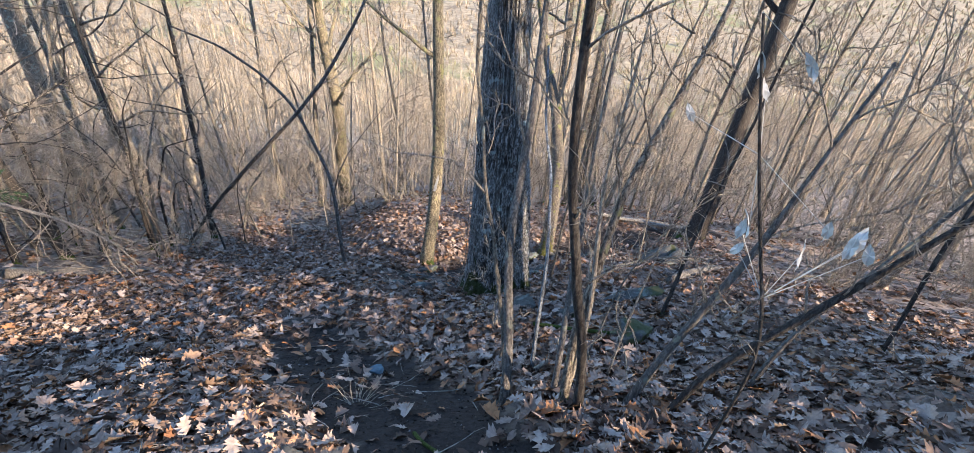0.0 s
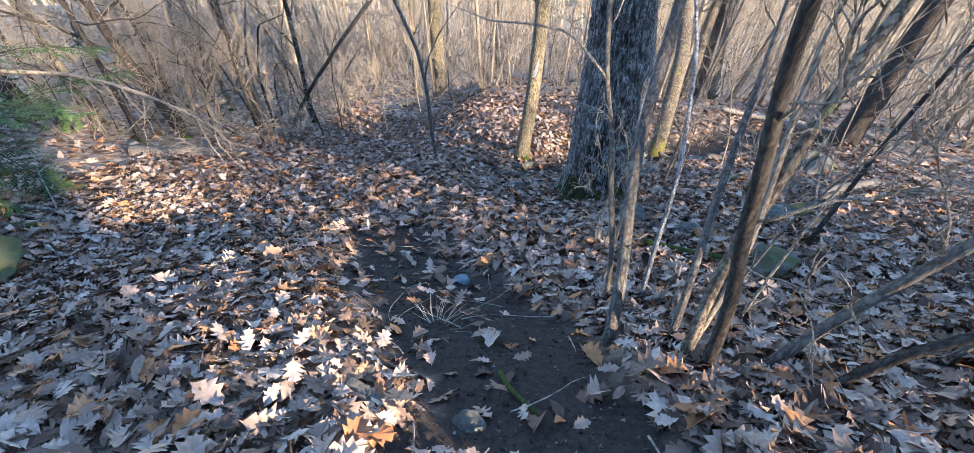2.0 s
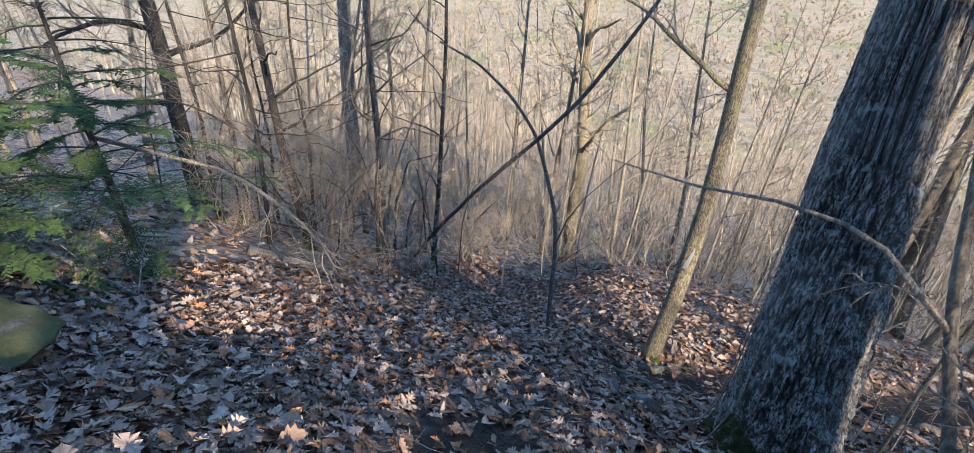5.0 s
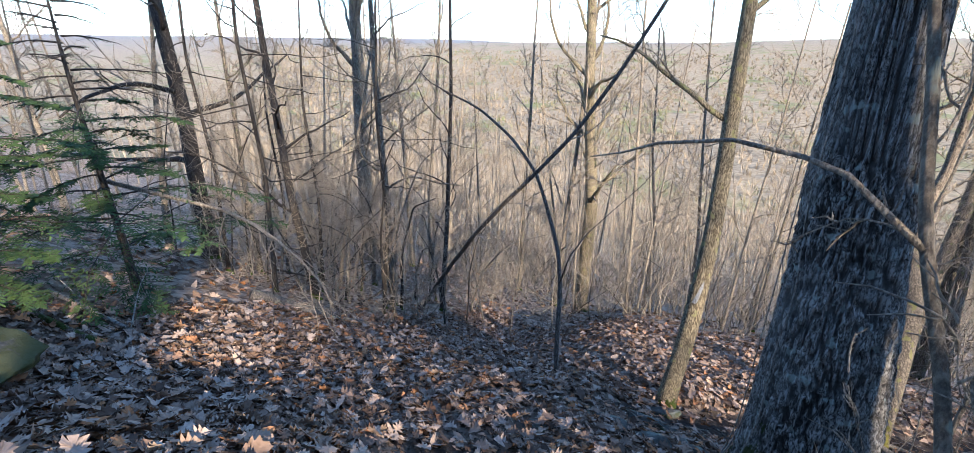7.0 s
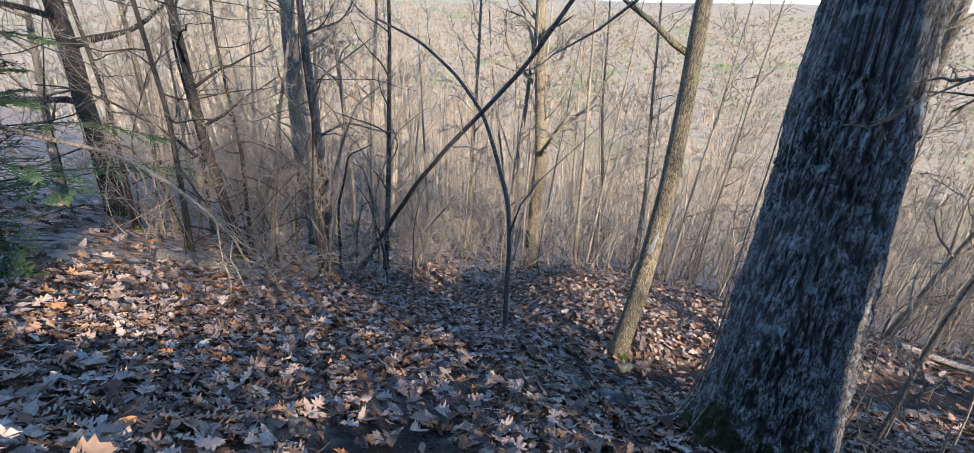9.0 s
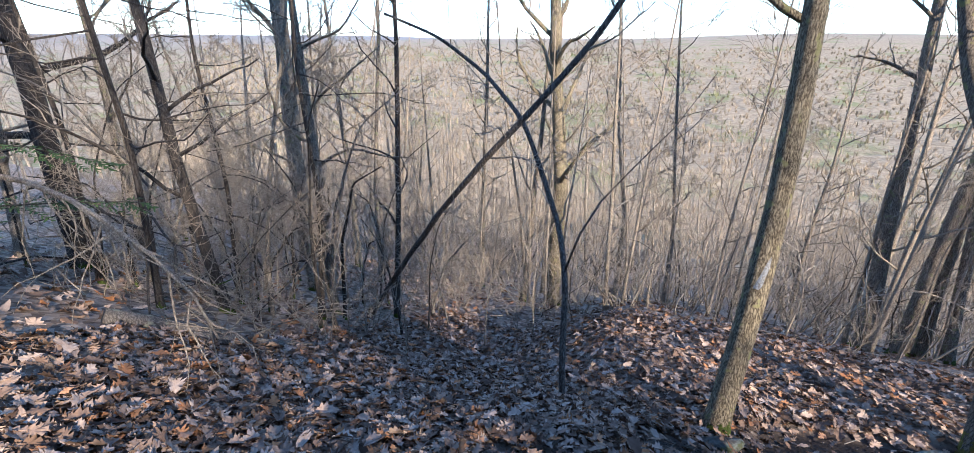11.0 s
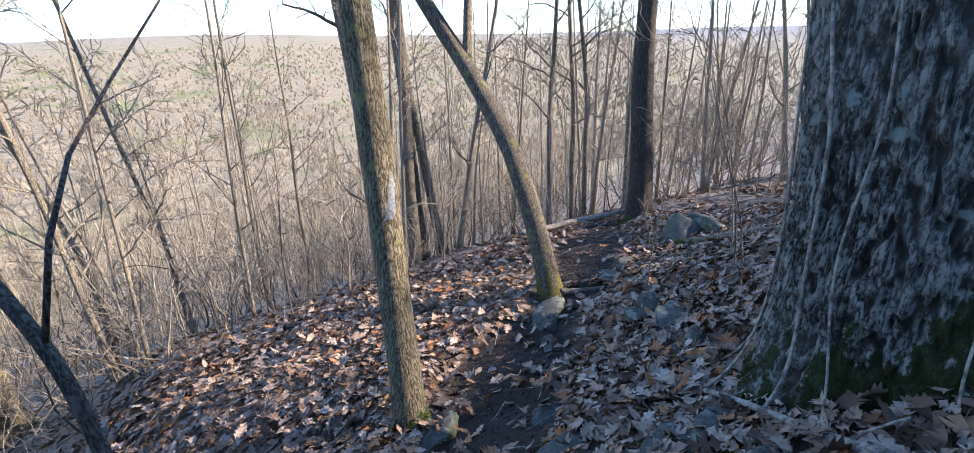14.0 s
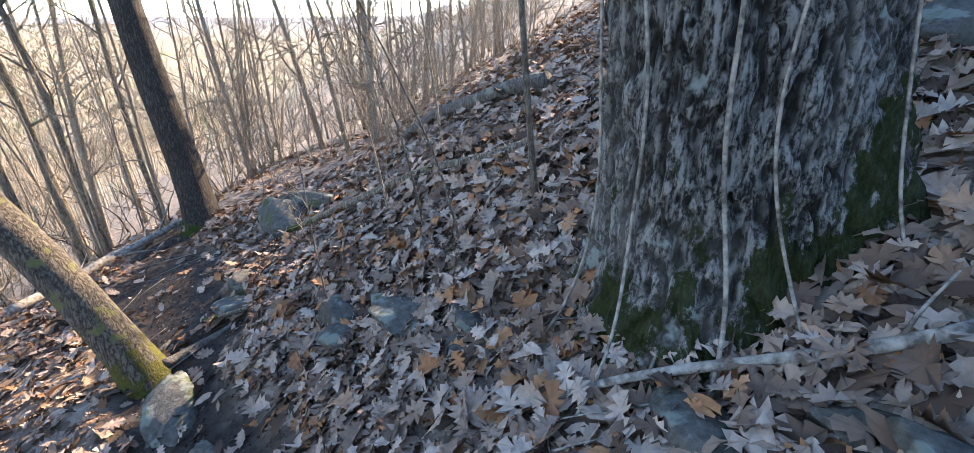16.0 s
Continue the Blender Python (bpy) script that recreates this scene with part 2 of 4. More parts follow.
def trail_mask(x, y):
    best = np.full(np.shape(x), 9.0)
    for (ax, ay), (bx, by) in zip(TRAIL[:-1], TRAIL[1:]):
        dx, dy = bx - ax, by - ay
        t = np.clip(((x - ax) * dx + (y - ay) * dy) / (dx * dx + dy * dy), 0, 1)
        best = np.minimum(best, np.hypot(x - ax - t * dx, y - ay - t * dy))
    wob = 0.10 * np.sin(3.1 * x + 2 * y) + 0.07 * np.sin(7.3 * y - 2 * x) + 0.05 * np.sin(17 * x + 5 * y) + 0.04 * np.sin(23 * y - 9 * x)
    worn = 1 - 0.5 * smooth(3.2, 3.8, y) * smooth(5.7, 5.0, y)
    return smooth(0.56, 0.24, best + wob - 0.16 * smooth(3.0, 2.2, y) - 0.08 * smooth(5.4, 6.0, y)) * worn


def at(x, y, sink=0.0):
    return Vector((x, y, float(land(x, y)) - sink))


# ---------------- mesh helpers ----------------


class Shape:
    """Collects tubes and loose faces for one mesh."""

    def __init__(self):
        self.v, self.f, self.n = [], [], 0

    def add(self, verts, faces):
        self.v.append(np.asarray(verts, float))
        self.f.extend([[i + self.n for i in f] for f in faces])
        self.n += len(verts)

    def tube(self, pts, radii, sides=6, lump=None):
        pts = np.asarray(pts, float)
        k = len(pts)
        d = np.gradient(pts, axis=0)
        d /= np.linalg.norm(d, axis=1)[:, None] + 1e-9
        ref = np.array((0.31, 0.95, 0.05)) if abs(d[0][1]) < 0.9 else np.array((1.0, 0, 0.1))
        a = np.cross(d, ref)
        a /= np.linalg.norm(a, axis=1)[:, None] + 1e-9
        b = np.cross(d, a)
        ang = np.arange(sides) * 2 * np.pi / sides
        r = np.asarray(radii, float)[:, None] * np.ones((k, sides))
        if lump is not None:
            r = r * lump(pts, ang)
        ring = pts[:, None, :] + r[..., None] * (np.cos(ang)[None, :, None] * a[:, None, :] + np.sin(ang)[None, :, None] * b[:, None, :])
        faces = []
        for i in range(k - 1):
            o = i * sides
            for j in range(sides):
                j2 = (j + 1) % sides
                faces.append((o + j, o + j2, o + sides + j2, o + sides + j))
        if sides > 3:
            faces.append(tuple(range(sides))[::-1])
            faces.append(tuple((k - 1) * sides + j for j in range(sides)))
        self.add(ring.reshape(-1, 3), faces)

    def mesh(self, name, material, flat=False):
        me = bpy.data.meshes.new(name)
        me.from_pydata(np.concatenate(self.v), [], self.f)
        me.materials.append(material)
        me.polygons.foreach_set("use_smooth", [not flat] * len(me.polygons))
        me.update()
        return me


def part(name, shape, material, parent, label="", flat=False):
    ob = new(name, shape.mesh(name, material, flat))
    ob.parent = parent
    if label:
        ob["label"] = label
    return ob


def thing(name, place, label, category, group="", kind=""):
    ob = new(name)
    ob.location = place
    ob.empty_display_size = 0.1
    return tagged(ob, label, category, group, kind)


def wander(rng, start, way, length, steps, bend, lift=0.0):
    pts, p, d = [np.array(start, float)], np.array(start, float), np.array(way, float)
    d /= np.linalg.norm(d)
    for _ in range(steps):
        d = d + rng.normal(0, bend, 3) + np.array((0, 0, lift))
        d /= np.linalg.norm(d)
        p = p + d * length / steps
        pts.append(p)
    return np.array(pts)


def along(pts, f):
    s = f * (len(pts) - 1)
    i = min(int(s), len(pts) - 2)
    return pts[i] + (pts[i + 1] - pts[i]) * (s - i), pts[i + 1] - pts[i]


def bough(rng, limb, twigs, start, way, length, radius, subs=6, tips=4, bend=0.16, lift=0.03, sides=5, least=0.0026):
    """One limb with side branches and twigs."""
    pts = wander(rng, start, way, length, 8, bend, lift)
    limb.tube(pts, np.linspace(radius, radius * 0.3, len(pts)), sides)
    for k in range(subs):
        f = 0.25 + 0.72 * (k + rng.random()) / subs
        p, d = along(pts, f)
        d = d / np.linalg.norm(d)
        side = rng.normal(0, 1, 3)
        side -= d * (side @ d)
        side /= np.linalg.norm(side)
        l2 = length * rng.uniform(0.25, 0.5) * (1.2 - 0.6 * f)
        q = wander(rng, p, d * 0.7 + side * 0.8 + np.array((0, 0, 0.2)), l2, 3 if least > 0.004 else 5, 0.2, 0.03)
        r2 = radius * (1 - 0.6 * f) * 0.5
        r2 = max(r2, 1.6 * least)
        twigs.tube(q, np.linspace(r2, max(r2 * 0.3, least), len(q)), 3)
        for j in range(tips):
            p2, d2 = along(q, 0.2 + 0.78 * (j + rng.random()) / tips)
            d2 = d2 / np.linalg.norm(d2)
            side = rng.normal(0, 1, 3)
            w = wander(rng, p2, d2 + 0.8 * side / np.linalg.norm(side), l2 * rng.uniform(0.3, 0.75), 1 if least > 0.004 else 2, 0.22, 0.02)
            twigs.tube(w, np.linspace(max(r2 * 0.45, least), least * 0.5, len(w)), 3)


def bark_lump(seed, ridges=9, depth=0.06, flare=0.0, flare_height=0.5, flat=1.0, lobes=5, sides_turn=0.0):
    def lump(pts, ang):
        z = pts[:, 2][:, None] - pts[0, 2]
        a = ang[None, :]
        r = 1 + depth * np.sin(ridges * a + 1.3 * np.sin(2.1 * z + seed)) * np.sin(3.0 * z + seed + 2 * a) + 0.03 * np.sin(2 * a + z + seed)
        root = np.exp(-np.clip(z, 0, 99) / flare_height)
        r = r * (1 + flare * root * (0.75 + 0.35 * np.sin(lobes * a + seed) + 0.15 * np.sin(2 * lobes * a + 2 * seed)))
        return r
    return lump


def tree(name, label, axis, r0, r1, bark, seed, limbs=9, limb_from=0.35, limb_len=2.4, subs=6, tips=4, sides=14, flare=0.8,
         flare_height=0.18, group="", rings=0.12, depth=0.05, limb_name="limb", upright=0.5, least=0.003):
    """A bare tree: a tapered trunk along the axis (points from its foot), its limbs and its twigs."""
    rng = np.random.default_rng(seed)
    axis = np.array(axis, float)
    base = Vector(axis[0])
    top = thing(name, base, label, "tree", group)
    local = axis - axis[0]
    seg = np.linalg.norm(np.diff(local, axis=0), axis=1)
    s = np.r_[0, np.cumsum(seg)]
    fine = np.arange(-0.15, s[-1], rings)
    pts = np.c_[[np.interp(fine, s, local[:, i]) for i in range(3)]].T
    pts[:, 2] += np.minimum(fine, 0)
    for _ in range(6):
        pts[1:-1] = (pts[:-2] + 2 * pts[1:-1] + pts[2:]) / 4
    pts[:, :2] += np.c_[np.sin(fine * 1.3 + seed), np.cos(fine * 1.7 + seed)] * 0.012
    rad = r0 + (r1 - r0) * np.clip(fine / s[-1], 0, 1) ** 0.8
    trunk = Shape()
    trunk.tube(pts, rad, sides, bark_lump(seed, 9, depth, flare, flare_height))
    part("trunk", trunk, bark, top)
    twigs = Shape()
    for k in range(limbs):
        f = limb_from + (0.99 - limb_from) * (k + rng.random() * 0.7) / limbs
        p, d = along(pts, f)
        a = rng.uniform(0, 2 * np.pi)
        limb = Shape()
        length = limb_len * rng.uniform(0.6, 1.2) * (1.15 - 0.6 * f)
        bough(rng, limb, twigs, p, (np.cos(a), np.sin(a), upright + 0.5 * f), length, (r0 + (r1 - r0) * f) * 0.42, subs, tips, least=least)
        part(limb_name, limb, bark, top)
    if limbs:
        part("twig_spray", twigs, TWIG_BARK, top, "fine bare twigs")["kind"] = "stuff"
    return top


def stem(name, label, axis, r0, r1, bark, seed, twig_count=6, twig_len=0.7, category="sapling", group="", sides=8):
    """A thin sapling along an axis, with a few side shoots."""
    rng = np.random.default_rng(seed)
    axis = np.array(axis, float)
    top = thing(name, Vector(axis[0]), label, category, group)
    local = axis - axis[0]
    s = np.r_[0, np.cumsum(np.linalg.norm(np.diff(local, axis=0), axis=1))]
    fine = np.arange(-0.08, s[-1], 0.08)
    pts = np.c_[[np.interp(fine, s, local[:, i]) for i in range(3)]].T
    pts[:, 2] += np.minimum(fine, 0)
    for _ in range(5):
        pts[1:-1] = (pts[:-2] + 2 * pts[1:-1] + pts[2:]) / 4
    pts += np.c_[np.sin(fine * 4 + seed), np.cos(fine * 3.1 + seed), 0 * fine] * 0.006
    body = Shape()
    body.tube(pts, np.linspace(r0, r1, len(pts)), sides, bark_lump(seed, 4, 0.05, 0.3, 0.08))
    part("trunk", body, bark, top)
    twigs = Shape()
    for k in range(twig_count):
        f = 0.3 + 0.69 * (k + rng.random()) / twig_count
        p, d = along(pts, f)
        side = rng.normal(0, 1, 3)
        bough(rng, twigs, twigs, p, d / np.linalg.norm(d) + 0.9 * side / np.linalg.norm(side), twig_len * rng.uniform(0.5, 1.2), max(r1, r0 * (1 - f)) * 0.45, 4, 3, 0.2, 0.02, 4)
    if twig_count:
        part("twig_spray", twigs, TWIG_BARK, top, "fine bare twigs")["kind"] = "stuff"
    return top


def rock(name, place, size, seed, material=None, label="grey-green lichened rock half sunk in leaf litter", turn=0.0, sink=0.45):
    """A broken stone: a ball cut by a few planes, roughened."""
    rng = np.random.default_rng(seed)
    bm = bmesh.new()
    bmesh.ops.create_icosphere(bm, subdivisions=4, radius=1.0)
    cuts = [(v / np.linalg.norm(v), rng.uniform(0.45, 0.8)) for v in rng.normal(0, 1, (9, 3))]
    for v in bm.verts:
        p = np.array(v.co)
        for nrm, d in cuts:
            over = p @ nrm - d
            if over > 0:
                p = p - nrm * over * 0.9
        q = Vector(p)
        p = p * (1 + 0.10 * noise.noise(q * 2.3 + Vector((seed, 0, 0))) + 0.09 * noise.noise(q * 6 + Vector((0, seed, 0))) + 0.06 * noise.noise(q * 15))
        v.co = Vector((p[0] * size[0], p[1] * size[1], p[2] * size[2]))
    me = bpy.data.meshes.new(name)
    bm.to_mesh(me)
    bm.free()
    me.materials.append(material or ROCK)
    me.polygons.foreach_set("use_smooth", [True] * len(me.polygons))
    ob = new(name, me)
    x, y = place
    ob.matrix_world = pose(x, y, float(land(x, y)) + size[2] * (1 - 2 * sink) * 0.6, rng.uniform(-12, 12), rng.uniform(-12, 12), turn)
    return tagged(ob, label, "rock")


def lying(name, label, ends, r0, r1, seed, lift=0.02, bend=0.04, bark=None, shoots=0, category="branch"):
    """A fallen log or branch that follows the ground between two places."""
    rng = np.random.default_rng(seed)
    (ax, ay), (bx, by) = ends
    f = np.linspace(0, 1, 18)
    x = ax + (bx - ax) * f + bend * np.sin(5 * f + seed)
    y = ay + (by - ay) * f + bend * np.cos(4 * f + seed)
    rad = np.linspace(r0, r1, 18)
    ground = land(x, y)
    line = np.interp(f, (0, 0.5, 1), (ground[0], max(ground[8:10]), ground[-1]))
    z = np.maximum(ground * 0.6 + line * 0.4, ground) + rad * 0.7 + lift
    pts = np.c_[x, y, z]
    top = thing(name, Vector(pts[0]), label, category)
    body = Shape()
    body.tube(pts - pts[0], rad, 9, bark_lump(seed, 4, 0.07))
    part("wood", body, bark or DEAD_WOOD, top)
    for k in range(shoots):
        p, d = along(pts - pts[0], 0.2 + 0.7 * (k + rng.random()) / shoots)
        sh = Shape()
        q = wander(rng, p, d / np.linalg.norm(d) + rng.normal(0, 0.6, 3) + np.array((0, 0, 0.5)), rng.uniform(0.2, 0.6), 5, 0.15)
        sh.tube(q, np.linspace(rad[9] * 0.45, 0.003, len(q)), 5)
        part("side_shoot", sh, bark or DEAD_WOOD, top)
    return top


# ---------------- the ground ----------------


def spread(lo, hi, step, far, grow):
    mid = list(np.arange(lo, hi + step / 2, step))
    up, s = [hi], step
    while up[-1] < far:
        s *= grow
        up.append(up[-1] + s)
    down, s = [lo], step
    while down[-1] > -far:
        s *= grow
        down.append(down[-1] - s)
    return np.array(down[:0:-1] + mid + up[1:])


gx, gy = spread(-8, 8, 0.09, 4600, 1.13), spread(-1, 11, 0.09, 4600, 1.13)
mx, my = np.meshgrid(gx, gy)
me = bpy.data.meshes.new("ground")
nx, ny = len(gx), len(gy)
idx = np.arange(nx * ny).reshape(ny, nx)
quads = np.stack([idx[:-1, :-1], idx[:-1, 1:], idx[1:, 1:], idx[1:, :-1]], -1).reshape(-1, 4)
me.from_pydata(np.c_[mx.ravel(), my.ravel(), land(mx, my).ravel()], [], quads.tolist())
for key, values in (("bare_soil", trail_mask(mx, my)), ("valley", smooth(45, 110, my)), ("far_haze", smooth(1500, 4000, np.hypot(mx, my)) * 0.75)):
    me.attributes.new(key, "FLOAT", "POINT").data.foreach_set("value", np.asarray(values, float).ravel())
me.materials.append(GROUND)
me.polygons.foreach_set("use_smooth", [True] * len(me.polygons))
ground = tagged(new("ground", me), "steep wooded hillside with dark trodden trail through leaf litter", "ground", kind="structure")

# ---------------- trees beside the trail ----------------


def rise(x, y, *offsets):
    """An axis that starts on the ground at x, y and goes through the given offsets from there."""
    b = at(x, y)
    return [tuple(b)] + [(b.x + o[0], b.y + o[1], b.z + o[2]) for o in offsets]


def big_oak():
    x, y = 1.10, 4.45
    b = at(x, y)
    low = float(land(x - 0.3, y + 0.6))
    top = thing("oak_tree", Vector((x, y, low)), "massive old oak with deeply furrowed bark and a mossy foot", "tree")
    zs = np.r_[np.arange(-0.2, 2.9, 0.02), np.arange(2.9, 14, 0.25)]
    sides = 190
    ang = np.arange(sides) * 2 * np.pi / sides
    A, Z = np.meshgrid(ang, zs)
    uphill = b.z - low
    slope_z = Z - uphill * (0.5 - 0.5 * np.sin(A))
    root = np.exp(-np.clip(slope_z + 0.05, 0, 99) / 0.24)

    def girth(h):
        h = np.clip(h, -0.2, 14)
        return 0.347 - 0.059 * (np.minimum(h, 4) + low) - 0.011 * np.clip(h - 4, 0, 10)

    def middle(h):
        return 1.082 - 0.035 * (h + low) - x, 4.633 + 0.122 * (np.minimum(h, 6) + low) - y

    fiss = np.zeros_like(A)
    for i in range(len(zs)):
        for j in range(sides):
            c = Vector((math.cos(ang[j]) * 5.6, math.sin(ang[j]) * 5.6, zs[i] * 3.0))
            c += 0.4 * Vector((noise.noise(c * 2), noise.noise(c * 2 + Vector((9, 0, 0))), 0))
            v = 1 - abs(noise.noise(c * 1.9)) * 2.6
            w = 1 - abs(noise.noise(Vector((c.x * 3.2, c.y * 3.2, c.z * 2.6 + 7)))) * 2.2
            fiss[i, j] = -0.034 * max(v, 0) ** 2 - 0.016 * max(w, 0) ** 2 + 0.009 * noise.noise(c * 9)
    knob = 0.02 * np.sin(3 * A + 1.5 * Z) + 0.012 * np.sin(7 * A - 2.4 * Z)
    lobes = 0.75 + 0.30 * np.sin(5 * A + 0.8) + 0.2 * np.sin(3 * A + 2.2) + 0.1 * np.sin(11 * A)
    out = 0.24 * root * (lobes + 0.45 * np.exp(-((A - 2.2) / 0.45) ** 2) + 0.3 * np.exp(-((A - 3.5) / 0.4) ** 2))
    mx0, my0 = middle(Z)
    R = np.stack([mx0 + (girth(Z) + out + fiss + knob + 0.012) * np.cos(A), my0 + (girth(Z) + out + fiss + knob + 0.012) * np.sin(A), Z], -1)
    faces = []
    k = len(zs)
    trunk = Shape()
    for i in range(k - 1):
        for j in range(sides):
            j2 = (j + 1) % sides
            faces.append((i * sides + j, i * sides + j2, (i + 1) * sides + j2, (i + 1) * sides + j))
    faces.append(tuple((k - 1) * sides + j for j in range(sides)))
    trunk.add(R.reshape(-1, 3), faces)
    bole = part("trunk", trunk, OAK_BARK, top)
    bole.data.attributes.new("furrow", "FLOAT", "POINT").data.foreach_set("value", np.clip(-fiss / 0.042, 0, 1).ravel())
    rng = np.random.default_rng(5)
    twigs = Shape()
    for i in range(10):
        limb = Shape()
        a = rng.uniform(0, 2 * np.pi)
        bough(rng, limb, twigs, (*middle(5.5 + 0.8 * i), 5.5 + 0.8 * i), (np.cos(a), np.sin(a), 0.6), rng.uniform(3, 5), 0.09, 8, 5)
        part("limb", limb, OAK_BARK, top)
    part("twig_spray", twigs, TWIG_BARK, top, "fine bare twigs")["kind"] = "stuff"
    # thin climbing stems on the downhill face
    for k, (a0, r) in enumerate(((2.55, 0.007), (2.05, 0.006), (1.62, 0.006), (3.0, 0.005), (3.75, 0.005))):
        vine = Shape()
        zz = np.arange(0.0, 4.0, 0.06)
        aa = a0 + 0.10 * np.sin(2.3 * zz + k) + 0.05 * np.sin(6 * zz + 2 * k)
        uz = zz - uphill * (0.5 - 0.5 * np.sin(aa))
        flare = 0.24 * np.exp(-np.clip(uz + 0.05, 0, 99) / 0.24) * (1.05 + 0.45 * np.exp(-((aa - 2.2) / 0.45) ** 2))
        cx, cy = middle(zz)
        vx = cx + (girth(zz) + flare + 0.03) * np.cos(aa)
        vy = cy + (girth(zz) + flare + 0.03) * np.sin(aa)
        vine.tube(np.c_[vx, vy, zz], np.linspace(r, r * 0.7, len(zz)), 6)
        part("vine", vine, DEAD_WOOD, top, "thin bleached climbing stem")
    return top


big_oak()


def blaze_patch(parent, z0, z1, r, slope, start, width):
    """Paint on the bark, a thin curved skin with a ragged edge."""
    sh = Shape()
    rows, cols = 14, 11
    verts = []
    for i in range(rows):
        f = i / (rows - 1)
        z = z0 + (z1 - z0) * f
        rag = 0.05 * math.sin(i * 1.1) + 0.03 * math.sin(i * 2.9)
        for j in range(cols):
            a = start + width * ((j / (cols - 1)) - 0.5) * (1 + rag) * (0.6 + 0.5 * math.sin(math.pi * f) ** 0.5)
            verts.append((slope[0] * z + r * math.cos(a), slope[1] * z + r * math.sin(a), z))
    sh.add(verts, [(i * cols + j, i * cols + j + 1, (i + 1) * cols + j + 1, (i + 1) * cols + j) for i in range(rows - 1) for j in range(cols - 1)])
    return part("blaze", sh, BLAZE, parent, "worn white painted trail blaze")


blz = tree("blazed_tree", "slender tree with golden scaly bark and a worn white trail blaze",
           rise(0.03, 6.62, (0.10, 0.26, 1.1), (0.13, 0.42, 2.1), (0.12, 0.5, 2.9), (0.05, 0.65, 6), (0.1, 0.8, 11)), 0.118, 0.035, BLAZE_BARK, 11, 9, 0.33, 2.2, flare=0.7, flare_height=0.14)
blaze_patch(blz, 1.42, 1.80, 0.124, (0.107, 0.226), 4.05, 1.0)
frk = tree("forked_tree", "leaning forked tree with a mossy foot and bare roots",
     rise(2.38, 7.52, (0.08, 0.38, 0.75), (0.14, 0.92, 1.6), (0.05, 1.6, 2.5), (-0.2, 2.3, 3.5), (-0.6, 2.6, 5), (-0.7, 2.8, 9)), 0.135, 0.04, MOSSY_BARK, 12, 8, 0.45, 2.0, flare=0.55, flare_height=0.2)
stem("forked_tree_shoot", "upright second stem of the forked tree", [(2.44, 9.08, -0.12), (2.62, 9.25, 0.6), (2.55, 9.05, 2.0), (2.6, 9.1, 5)], 0.06, 0.02, GREY_BARK, 13, 5, 0.9)
tree("dark_tree", "dark-barked upright tree with a flared foot beside the trail", rise(6.15, 8.95, (0.15, 0.15, 1.0), (0.3, 0.35, 2.4), (0.4, 0.5, 5), (0.5, 0.6, 13)), 0.22, 0.06, DARK_BARK, 14, 10, 0.35, 3.0, flare=0.9, flare_height=0.2)
tree("valley_edge_tree", "tall grey tree below the edge of the spur, forked high up", rise(-3.8, 15.3, (0.1, -0.2, 4), (-0.15, -0.6, 7.5), (-0.5, -0.6, 13)), 0.25, 0.09, BLAZE_BARK, 15, 17, 0.3, 3.2)
for k, (dx, dy, lx, ly) in enumerate(((-0.55, 0.3, -0.05, 0.1), (0.0, 0.0, 0.02, 0.0), (0.45, 0.25, -0.03, 0.05), (0.75, -0.2, -0.10, 0.1))):
    tree("clump_tree", "grey trunk of a close clump on the edge of the slope", rise(4.35 + dx, 14.2 + dy, (4 * lx, 4 * ly, 4), (7 * lx, 8 * ly, 8), (7 * lx, 9 * ly, 13)), 0.19 - 0.02 * k, 0.05, GREY_BARK, 20 + k, 7, 0.45, 2.4, group="clump of trunks")
tree("poplar_tree", "pale smooth tall trunk rising out of the hollow", rise(-11.5, 13.3, (0.0, 0.0, 4), (0.1, 0.1, 9), (0.2, 0.2, 16)), 0.29, 0.10, PALE_BARK, 31, 13, 0.3, 2.6)
tree("hollow_tree", "dark thin-barked tree among brush in the hollow", rise(-9.6, 6.5, (-0.1, 0.1, 3), (-0.5, 0.2, 6), (-0.6, 0.2, 11)), 0.19, 0.05, DARK_BARK, 32, 12, 0.2, 2.6)
tree("hollow_tree", "dark thin-barked tree among brush in the hollow", rise(-6.3, 6.5, (-0.35, 0.0, 2.2), (-0.9, 0.3, 4.5), (-1.2, 0.4, 9)), 0.085, 0.03, DARK_BARK, 33, 14, 0.18, 2.0)
tree("hollow_tree", "slim grey tree among brush in the hollow", rise(-5.9, 8.2, (-0.1, 0.1, 2.2), (-0.3, 0.2, 5), (-0.4, 0.4, 9)), 0.085, 0.03, GREY_BARK, 34, 12, 0.2, 1.8)
tree("hollow_tree", "slim grey tree among brush in the hollow", rise(-5.3, 9.2, (0.1, 0.1, 2.2), (0.2, 0.2, 5), (0.1, 0.4, 9)), 0.06, 0.02, DARK_BARK, 35, 12, 0.2, 1.6)

